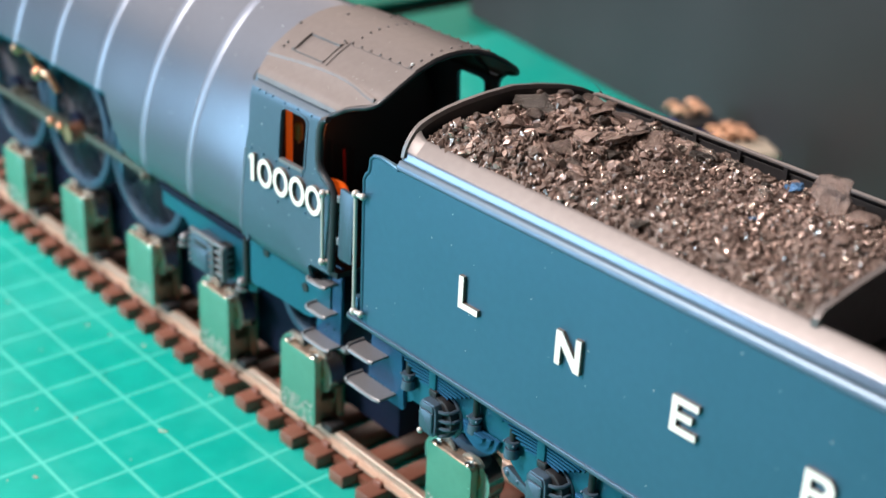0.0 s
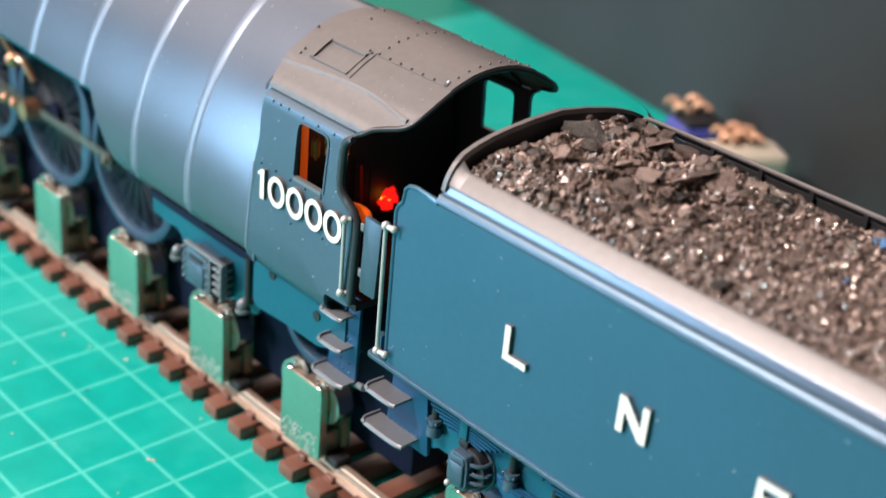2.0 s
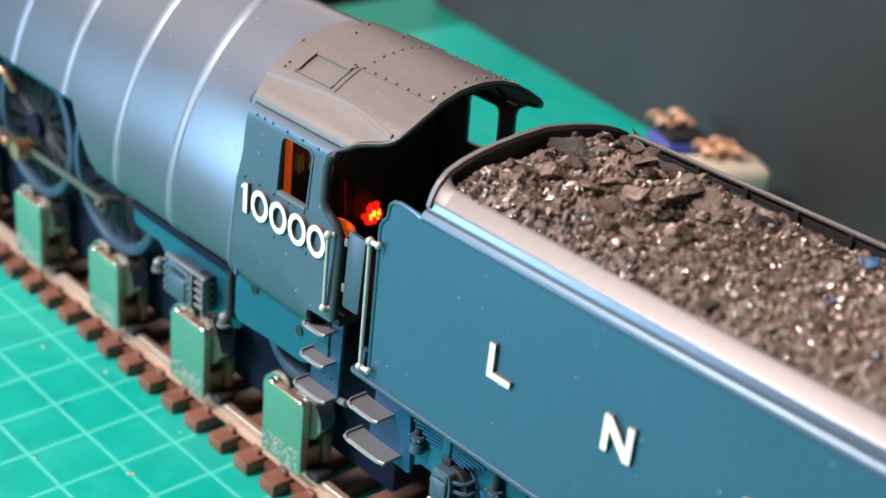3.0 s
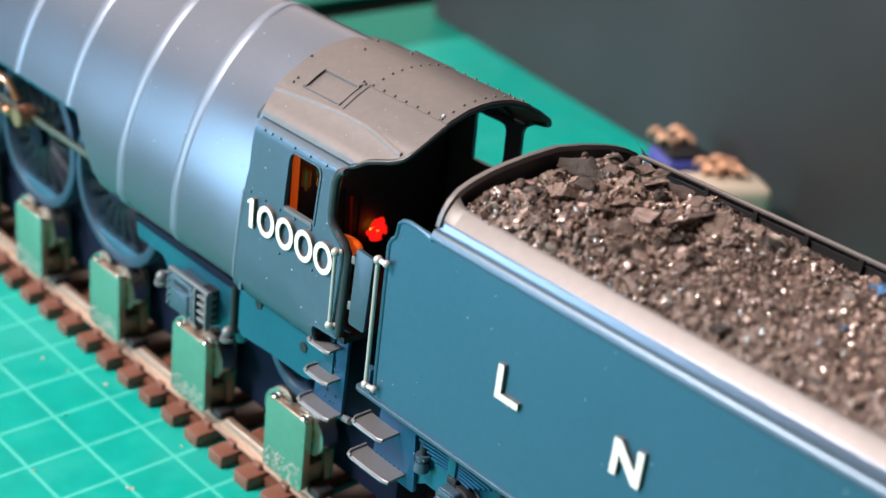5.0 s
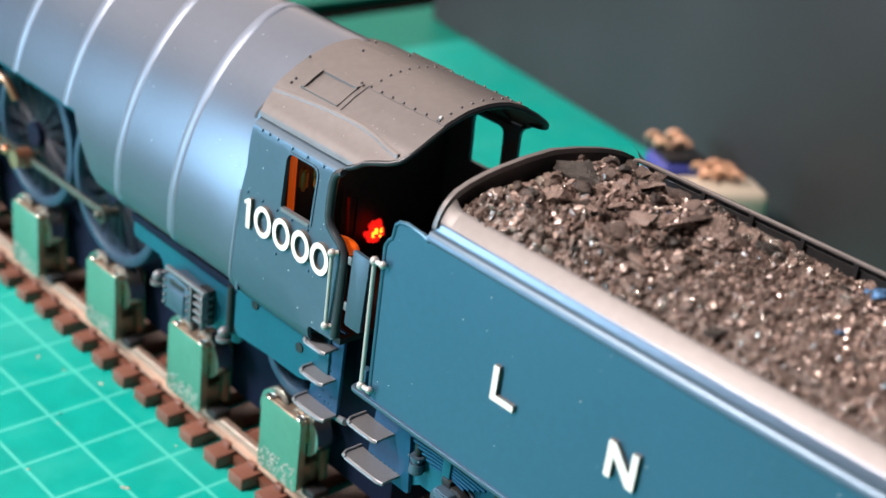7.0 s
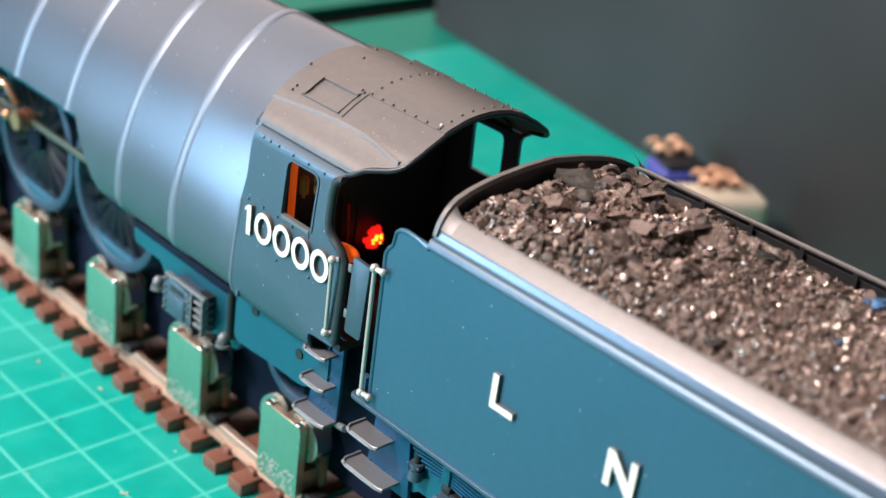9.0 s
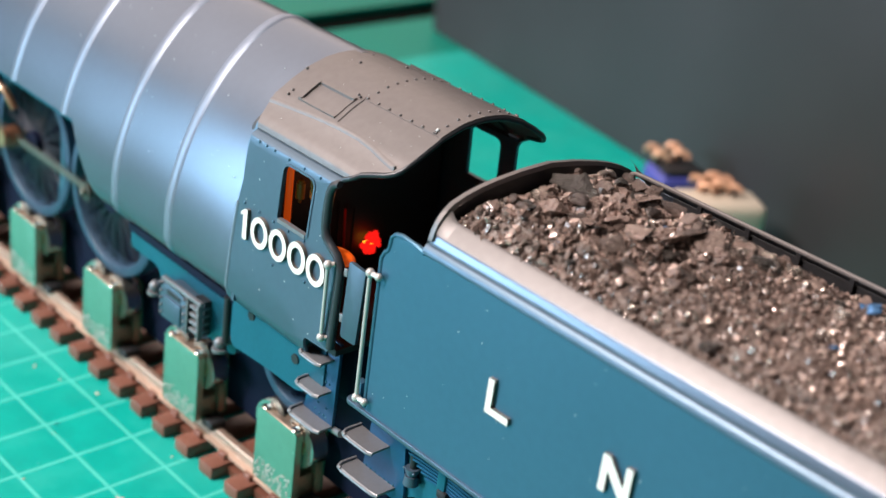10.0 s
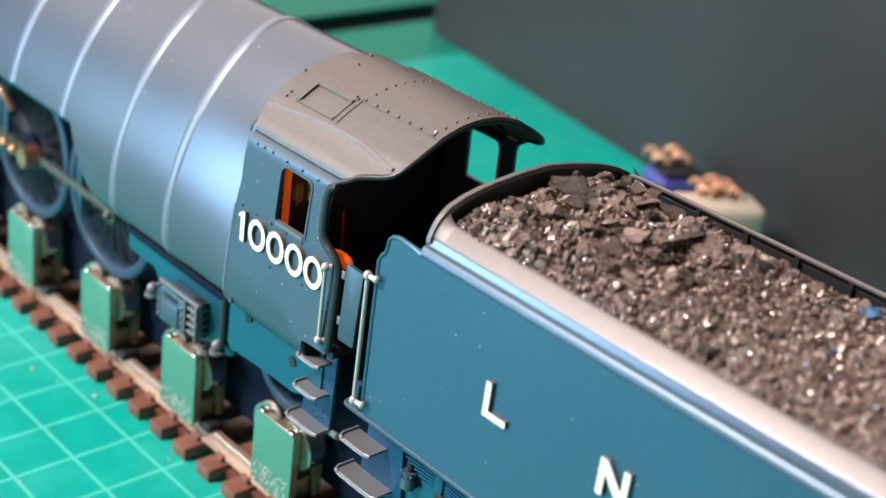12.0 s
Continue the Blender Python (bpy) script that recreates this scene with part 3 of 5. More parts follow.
def cab(t):
    side = round_poly([(-3.16, 3.62), (-1.42, 3.62), (-1.36, 3.98), (-0.86, 4.0), (-0.86, 5.28), (-1.26, 5.48), (-1.24, 6.12), (-1.12, 6.29), (-2.97, 6.29), (-2.97, 5.75), (-3.08, 5.2)],
                      [0, 0.06, 0.05, 0.05, 0.16, 0.2, 0.06, 0, 0, 0.15, 0.15], 5)
    win = round_poly([(-2.19, 5.35), (-1.57, 5.35), (-1.55, 6.11), (-2.18, 6.11)], [0.03, 0.03, 0.12, 0.12], 4)
    fr0 = round_poly([(-2.22, 5.32), (-1.54, 5.32), (-1.52, 6.14), (-2.21, 6.14)], [0.03, 0.03, 0.14, 0.14], 4)
    cuts = [3.7, 3.8, 3.9, 4.4, 5.0, 5.2, 5.36, 5.5, 5.65, 5.8, 5.92, 6.02, 6.1, 6.20, 6.22, 6.24, 6.255, 6.27, 6.28]
    for near in (True, False):
        bm = slice_z(cprism(side, 0.0, 0.05, holes=(win,)), cuts)
        s = part("cab_side", bend_side(bm, near), SLATE, t, "blue-grey cab side sheet with a square window")
        bm = slice_z(cprism(fr0, -0.012, 0.0, holes=(win,)), cuts)
        part("window_frame", bend_side(bm, near), SLATE, s)
        bm = cbox(-2.17, -1.59, -0.02, 0.05, 5.30, 5.352)
        part("window_sill", bend_side(bm, near), GREY, s, "grey window sill")
        # raised edge round the cab opening
        edge = [(-0.87, 4.05), (-0.87, 5.12), (-0.89, 5.21), (-0.98, 5.32), (-1.12, 5.40), (-1.23, 5.48), (-1.27, 5.60), (-1.28, 5.8), (-1.28, 6.0), (-1.272, 6.07), (-1.255, 6.13), (-1.225, 6.18), (-1.18, 6.215), (-1.14, 6.235)]
        if near:
            bm = sweep(bmesh.new(), [(x, 0.035, z) for x, z in edge], 0.060, 12)
            part("opening_bead", bend_side(bm, near), EDGE, s, "dark rounded edge of the cab opening")
        bm = bmesh.new()
        pts = [(-2.76, 6.2), (-2.6, 6.2), (-2.42, 6.2), (-2.11, 6.19), (-1.79, 6.19), (-1.46, 6.19)]
        pts += [(-2.91, 5.27), (-2.58, 5.27), (-2.26, 5.265), (-1.94, 5.26), (-1.60, 5.26), (-2.19, 4.66), (-1.5, 4.72)]
        for x, z in pts:
            ball(bm, (x, -0.006, z), 0.019, 8)
        part("rivets", bend_side(bm, near), BLUE, s, kind="stuff")
        band = [(-3.07, 5.22), (-3.085, 5.1), (-3.11, 4.9), (-3.135, 4.6), (-3.15, 4.3), (-3.155, 4.0), (-3.155, 3.88), (-3.15, 3.78), (-3.13, 3.70)]
        bm = sweep(bmesh.new(), [(x, 0.022, z) for x, z in band], 0.036, 10)
        part("cab_front_band", bend_side(bm, near), BAND, s, "bright band where cab and casing meet")
    # front sheet: closes the cab round the barrel
    half = [(cab_side_y(z) + 0.015, z) for z in (3.75, 4.4, 5.0, 5.5, 5.9, 6.1)] + [(y, z) for y, z in ROOF_HALF]
    part("cab_front", cprism(half + [(flip_l(y), z) for y, z in half[-2::-1]], -3.02, -2.96, axis="x"), SLATE, t, "blue-grey front sheet of the cab")
    # roof skin: lower corners cut back at the rear
    ys = [p for p in ROOF_HALF]
    full = ys + [(flip_l(y), z) for y, z in ys[-2::-1]]

    cut = [(6.0, -1.22), (6.25, -1.20), (6.30, -1.12), (6.37, -0.99), (6.43, -0.91), (6.485, -0.73), (6.525, -0.58), (6.59, -0.46), (6.69, -0.40), (6.85, -0.375), (7.3, -0.375)]

    def rear(z):
        for (za, xa), (zb, xb) in zip(cut, cut[1:]):
            if za <= z <= zb:
                return xa + (xb - xa) * (z - za) / (zb - za)
        return cut[-1][1]
    def front(z):
        return -2.98 - 0.14 * min(1, max(0, (z - 6.33) / 0.3))
    dense = []
    for (ya, za), (yb, zb) in zip(full, full[1:]):
        for k in range(4):
            dense.append((ya + (yb - ya) * k / 4, za + (zb - za) * k / 4))
    dense.append(full[-1])
    secs = []
    for f in (0, 0.25, 0.5, 0.75, 1):
        secs.append([(front(z) + (rear(z) - front(z)) * f, y, z + 0.02) for y, z in dense])
    roof = part("cab_roof", loft(secs, thick=0.03), ROOF, t, "grey-blue riveted cab roof")
    rim = [(rear(z) - 0.012, y, z - 0.025) for y, z in dense]
    part("roof_rim", sweep(bmesh.new(), rim, 0.036, 10), EDGE, roof, "dark rounded rear rim of the cab roof")
    # hatch with its raised frame
    def on_roof(x, y, h=0.0):
        return (x, y, roof_z(y) + 0.02 + h)
    def row(x, y0, y1, h=0.0, n=10):
        return [on_roof(x, y0 + (y1 - y0) * k / n, h) for k in range(n + 1)]
    for fl in (False, True):
        def m(y):
            return flip_l(y) if fl else y
        # raised frame with the lid sunk inside it
        hatch = part("roof_hatch", loft([row(x, m(0.83), m(1.10), 0.004) for x in (-2.64, -1.99)], thick=0.01), ROOF, roof, "rectangular roof hatch")
        bm = bmesh.new()
        for xa, xb, ya, yb, h in ((-2.71, -2.645, 0.80, 1.13, 0.040), (-1.985, -1.945, 0.80, 1.17, 0.014), (-2.71, -1.945, 0.795, 0.828, 0.022), (-2.71, -1.945, 1.102, 1.135, 0.036)):
            secs_f = [row(xx, m(ya), m(yb), 0, 4) for xx in (xa, xb)]
            lo = [[(x, y, z - 0.02) for x, y, z in q] for q in secs_f]
            hi = [[(x, y, z + h) for x, y, z in q] for q in secs_f]
            vs = [[[bm.verts.new(p) for p in q] for q in lv] for lv in (lo, hi)]
            for k in range(4):
                bm.faces.new((vs[1][0][k], vs[1][0][k + 1], vs[1][1][k + 1], vs[1][1][k]))
                for e in (0, 1):
                    bm.faces.new((vs[0][e][k], vs[0][e][k + 1], vs[1][e][k + 1], vs[1][e][k]))
            for k in (0, 4):
                bm.faces.new((vs[0][0][k], vs[1][0][k], vs[1][1][k], vs[0][1][k]))
        part("hatch_frame", bm, ROOF, hatch)
        # flat rain strip that sweeps down to the rear corner
        pts = [(-3.10, 0.652), (-2.85, 0.672), (-2.58, 0.691), (-2.24, 0.715), (-1.90, 0.732), (-1.6, 0.737), (-1.33, 0.732), (-1.05, 0.708), (-0.81, 0.669), (-0.64, 0.648), (-0.54, 0.641)]
        strip = [[on_roof(x, m(y + d), h) for d, h in ((-0.028, -0.01), (-0.024, 0.016), (0.0, 0.022), (0.024, 0.016), (0.028, -0.01))] for x, y in pts]
        part("rain_strip", loft(strip), ROOF, roof)
        part("strip_end", cbox(-0.56, -0.53, min(m(0.625), m(0.655)), max(m(0.625), m(0.655)), roof_z(0.64), roof_z(0.64) + 0.055, bevel=0.008), ROOF, roof)
        part("roof_rib", sweep(bmesh.new(), row(-1.852, m(0.786), m(1.225), 0.0), 0.014, 8), ROOF, roof)
    # overlapping rear sheet, riveted along its edges
    sheet = [[on_roof(x, 1.195 + (flip_l(1.195) - 1.195) * k / 24, 0.007) for k in range(25)] for x in (-1.845, -1.2, -0.38)]
    part("rear_roof_sheet", loft(sheet, thick=0.012), ROOF, roof, "riveted overlapping sheet on the cab roof")
    bm = bmesh.new()
    span = flip_l(1.225) - 1.225
    spots = [(-1.594 + 0.213 * k, y) for k in range(6) for y in (1.222, flip_l(1.222))]
    spots += [(-1.81, 1.225 + span * k / 9) for k in range(10)] + [(-0.50, 1.225 + span * k / 8) for k in range(9)]
    spots += [(-3.09, 1.217), (-2.914, 0.867), (-2.911, 0.795), (-2.663, 1.777), (-1.986, 1.214), (-1.928, 1.195), (-2.3, 2.3), (-2.9, 2.2)]
    for x, y in spots:
        ball(bm, on_roof(x, y, 0.010), 0.021, 8)
    part("rivets", bm, ROOF, roof, kind="stuff")
    part("roof_lining", loft([[(x, y, z - 0.05) for y, z in full] for x in (-3.1, -1.35)], thick=0.02), BLACK, roof)
    # inside: backhead, floor, pipes, seat
    bh = [(0.5, 3.9), (0.4, 4.6), (0.42, 5.6), (0.8, 6.3), (1.4, 6.75), (1.88, 6.9)]
    bh = bh + [(flip_l(y), z) for y, z in bh[-2::-1]]
    back = part("backhead", cprism(bh, -3.05, -2.55, axis="x", bevel=0.04), BLACK, t, "black boiler backhead")
    part("cab_floor", cbox(-3.0, -0.9, 0.32, flip_l(0.32), 3.86, 3.95), BLACK, t)
    for x, y, z0, z1, r in ((-2.41, 0.54, 4.9, 6.12, 0.050), ):
        part("orange_pipe", rod(bmesh.new(), (x, y, z0), (x, y, z1), r, 14), ORANGE, t, "bright orange upright pipe inside the window, faintly self-lit")
    for x, y, z, r in ((-2.25, 0.60, 5.60, 0.062), (-2.04, 0.62, 5.80, 0.03), (-2.03, 0.62, 5.66, 0.03)):
        bm = bmesh.new()
        rod(bm, (x, y, z - 1.2 * r), (x, y, z + 2.4 * r), r, 16)
        ball(bm, (x, y, z + 2.5 * r), r * 0.8, 10)
        rod(bm, (x, y, z - 1.2 * r), (x, y, z - 2.2 * r), r * 0.4, 10)
        part("brass_gauge", bm, BRASS, t, "brass gauge inside the cab")
    for k in range(4):
        part("boiler_pipe", rod(bmesh.new(), (-2.46, 1.35 + 0.14 * k, 4.3), (-2.46, 1.35 + 0.14 * k, 5.3 - 0.08 * k), 0.022, 8), BLACK, t)
    part("lever", rod(bmesh.new(), (-2.3, 1.50, 4.5), (-2.3, 1.46, 5.16), 0.016, 8), RED, t, "regulator lever with red firelight in its colour")
    bm = ball(bmesh.new(), (-1.15, 0.46, 5.18), 0.25, 20, (1.0, 0.56, 0.40))
    part("seat", bm, ORANGE, t, "bright orange crew seat, faintly self-lit")
    # door flap between cab and tender
    d = part("cab_door", cprism(round_poly([(-0.70, 4.32), (-0.40, 4.32), (-0.34, 5.38), (-0.66, 5.40)], 0.03), 0.18, 0.23, bevel=0.012), SLATE, t, "grey-blue narrow cab door flap")
    part("door_hinge", cbox(-0.76, -0.69, 0.19, 0.22, 4.5, 4.62, bevel=0.01), GREY, d)
    part("door_hinge", cbox(-0.76, -0.69, 0.19, 0.22, 5.15, 5.26, bevel=0.01), GREY, d)
    # handrails
    for y in (0.12, flip_l(0.12)):
        bm = rod(bmesh.new(), (-0.99, y, 4.17), (-0.99, y, 5.22), 0.027, 10)
        h = part("cab_handrail", bm, STEEL, t, "polished cab handrail")
        for z in (4.17, 5.22):
            bm = ball(bmesh.new(), (-0.99, y, z), 0.06, 12)
            rod(bm, (-0.99, y, z), (-0.93, C + (y - C) * 0.965, z + 0.02), 0.035, 8)
            part("rail_knob", bm, STEEL, h)
    digits(t)
    rnd = random.Random(77)
    bm = bmesh.new()
    for k in range(26):
        x, z = rnd.uniform(-3.0, -1.0), rnd.uniform(4.0, 6.1)
        if not (-2.25 < x < -1.5 and z > 5.3) and not (x > -1.3 and z > 5.2):
            ball(bm, (x, cab_side_y(z) - 0.001, z), rnd.choice((0.006, 0.007, 0.009, 0.012)), 5, (1, 0.4, 1))
    for k in range(34):
        x, z = rnd.uniform(-8.5, -3.3), rnd.uniform(4.9, 6.9)
        ball(bm, (x, barrel_y(z) - 0.001, z), rnd.choice((0.006, 0.007, 0.009, 0.012)), 5, (1, 0.5, 1))
    for k in range(24):
        ball(bm, on_roof(rnd.uniform(-2.9, -0.5), rnd.uniform(0.45, 2.1), 0.004), rnd.choice((0.006, 0.007, 0.009)), 5, (1, 1, 0.4))
    ball(bm, on_roof(-0.52, 1.27, 0.012), 0.028, 8)
    part("dust_specks", bm, DUST, t, "scattered pale dust specks", kind="stuff")
    # plate below the cab with rounded corner, and the three footsteps
    for y0, y1 in ((0.42, 0.48), (flip_l(0.48), flip_l(0.42))):
        out = round_poly([(-3.32, 2.80), (-2.5, 2.86), (-1.75, 2.86), (-1.2, 3.1), (-1.2, 3.95), (-3.32, 3.95)], [0.1, 0.3, 0.1, 0.1, 0, 0], 4)
        part("cab_underplate", cprism(out, y0, y1, bevel=0.01), FRAME, t, "blue plate below the cab", smooth=False)
    # black discs laid on the plate for the dark of its two holes
    for x, z in ((-2.86, 3.50), (-1.82, 3.33)):
        bm = rod(bmesh.new(), (x, 0.40, z), (x, 0.425, z), 0.075, 14)
        part("plate_hole_disc", bm, BLACK, t)
    br = part("step_bracket", cprism(round_poly([(-1.60, 2.60), (-0.98, 2.60), (-0.95, 3.98), (-1.40, 3.98)], 0.03), 0.45, 0.50, bevel=0.01), BRIGHTBLUE, t, "blue bracket carrying the cab steps")
    for x0, x1, z in ((-1.52, -1.06, 3.68), (-1.54, -1.05, 3.20), (-1.64, -0.97, 2.68)):
        footstep(br, x0, x1, 0.19, 0.45, z)
    bm = bmesh.new()
    rnd = random.Random(4)
    for k in range(22):
        ball(bm, (rnd.uniform(-1.45, -1.02), 0.45, rnd.choice((2.78, 2.9, 3.3, 3.42, 3.78)) + rnd.uniform(-0.02, 0.02)), 0.018, 6)
    part("rivets", bm, FRAME, br, kind="stuff")
    bm = rod(bmesh.new(), (-0.98, 0.5, 2.62), (-0.74, 0.42, 2.72), 0.05, 10)
    part("drain_pipe", bm, GREY, t)


def footstep(parent, x0, x1, y0, y1, z):
    """A dished tread: rounded outer corners, a raised rim at its leading end and a downturned lip."""
    n, rows = 10, []
    for k in range(n + 1):
        u = k / n
        x = x0 + (x1 - x0) * u
        h = z - 0.007 * math.sin(math.pi * u)
        inset = 0.025 * (max(0, 1 - u * 8) ** 2 + max(0, 1 - (1 - u) * 8) ** 2)
        rows.append([(x, y0 + inset, h), (x, y0 + inset + 0.02, h + 0.018), (x, (y0 + y1) / 2, h + 0.02), (x, y1, h + 0.02)])
    st = part("footstep", loft(rows, thick=0.035), GREY, parent, "worn grey footstep")
    part("rim", sweep(bmesh.new(), [(x0 + 0.01, y1, z + 0.03), (x0 + 0.008, y0 + 0.08, z + 0.03), (x0 + 0.03, y0 + 0.03, z + 0.02), (x0 + 0.08, y0 + 0.012, z + 0.005)], 0.022, 8), GREY, st)
    part("lip", sweep(bmesh.new(), [(x0 + (x1 - x0) * k / 8, y0 + 0.012 + (0.03 if k in (0, 8) else 0), z - 0.012 - 0.007 * math.sin(math.pi * k / 8)) for k in range(9)], 0.024, 8), GREY, st)
    return st


def painted_face(ob):
    """Paint lies on the outer face alone; the edges get a darker grey-brown."""
    ob.data.materials.append(LETTER_EDGE)
    for p in ob.data.polygons:
        p.material_index = 0 if p.normal.y < -0.7 else 1
    return ob


def ring(bm, cx, cz, a, b, w, y0, y1, n=40):
    prof = [(1, y1), (1, y0), (1 - w, y0), (1 - w, y1)]
    rings = []
    for k in range(n):
        q = k * math.tau / n
        rings.append([bm.verts.new((cx + (a if s == 1 else a - w) * math.cos(q), y, cz + (b if s == 1 else b - w) * math.sin(q))) for s, y in prof])
    for k in range(n):
        p, r = rings[k], rings[(k + 1) % n]
        for i in range(4):
            bm.faces.new((p[i], p[(i + 1) % 4], r[(i + 1) % 4], r[i]))
    return bm


def digits(t):
    zc = 5.0
    y0 = cab_side_y(zc) - 0.05
    xs = (-2.49, -2.08, -1.67, -1.27)
    bm = cprism([(-2.86, 4.78), (-2.77, 4.78), (-2.77, 5.22), (-2.83, 5.22), (-2.91, 5.16), (-2.91, 5.11), (-2.86, 5.14)], y0, y0 + 0.055)
    painted_face(part("digit", bm, WHITE, t, "raised white running number digit", smooth=False))
    for x in xs:
        painted_face(part("digit", ring(bmesh.new(), x, zc, 0.190, 0.225, 0.078, y0, y0 + 0.055), WHITE, t, "raised white running number digit", smooth=False))


def trailing_truck(t):
    f = part("truck_frame", cprism(round_poly([(-6.4, 3.0), (-5.6, 3.0), (-5.3, 2.45), (-3.5, 2.45), (-3.35, 2.75), (-3.35, 3.56), (-6.4, 3.56)], 0.08), 0.62, 0.70, bevel=0.012), FRAME, t, "blue trailing truck frame")
    b = part("axlebox", cprism(round_poly([(-5.12, 2.46), (-4.35, 2.46), (-4.35, 3.02), (-4.95, 3.08), (-5.12, 2.95)], 0.05), 0.36, 0.62, bevel=0.03), SLATE, f, "grey-blue axlebox with louvred side")
    for k in range(4):
        part("louvre", cbox(-4.34, -4.11, 0.37, 0.60, 2.55 + 0.128 * k, 2.60 + 0.128 * k, bevel=0.014), GREY, b)
    part("axlebox_cover", cbox(-4.98, -4.52, 0.33, 0.37, 2.50, 2.86, bevel=0.02), SLATE, b)
    part("axlebox_back", cbox(-4.36, -4.12, 0.50, 0.64, 2.50, 3.08), BLACK, b)
    for x in (-4.40, -4.11):
        part("louvre_post", cbox(x, x + 0.05, 0.345, 0.44, 2.48, 3.10, bevel=0.018), GREY, b)
    part("top_rail", cbox(-5.10, -4.04, 0.36, 0.44, 3.06, 3.13, bevel=0.02), GREY, b)
    part("slot", cbox(-4.92, -4.55, 0.352, 0.37, 2.90, 2.98, bevel=0.005), BLACK, b)
    bm = bmesh.new()
    for k in range(5):
        for x in (-5.07, -4.44, -4.06):
            ball(bm, (x, 0.345, 2.52 + 0.125 * k), 0.024, 8)
    part("studs", bm, GREY, b, kind="stuff")
    for x, z in ((-5.4, 2.78), (-3.62, 2.66)):
        bm = ball(bmesh.new(), (x, 0.45, z), 0.095, 12)
        rod(bm, (x, 0.45, z), (x, 0.65, z), 0.07, 10)
        rod(bm, (x, 0.45, z - 0.08), (x, 0.45, z - 0.13), 0.12, 14)
        part("spring_cup", bm, GREY, f, "grey spring cup")
    bm = rod(bmesh.new(), (-3.55, 0.5, 2.7), (-3.55, 0.5, 3.45), 0.06, 10)
    part("spring_post", bm, BLACK, f)
    # navy strip draws the shadow line between casing and frame
    part("shadow_line_strip", cbox(-6.3, -3.35, 0.5, 0.62, 3.36, 3.50, bevel=0.02), NAVY, f)
    bm = bmesh.new()
    n = 24
    sweep(bm, [(-2.57 + 0.85 * math.cos(q), 0.95, 2.72 + 0.85 * math.sin(q)) for q in [-0.9 + 2.8 * i / n for i in range(n + 1)]], 0.03, 6)
    part("wheel_guard", bm, FRAME, f)


# ---- the tender ----
TX1 = 11.2


TOP_EDGE = [(0.055, 6.36), (0.075, 6.45), (0.125, 6.56), (0.185, 6.645), (0.25, 6.71), (0.33, 6.765), (0.52, 6.835), (0.75, 6.89), (1.0, 6.93), (1.4, 6.968), (C, 6.985)]


def arch(y):
    """Top edge of the coal plate: up the turned-in sheet, then a low arch."""
    y = min(y, flip(y))
    for (ya, za), (yb, zb) in zip(TOP_EDGE, TOP_EDGE[1:]):
        if ya <= y <= yb:
            return za + (zb - za) * (y - ya) / (yb - ya)
    return TOP_EDGE[0][1] if y < 0.1 else TOP_EDGE[-1][1]


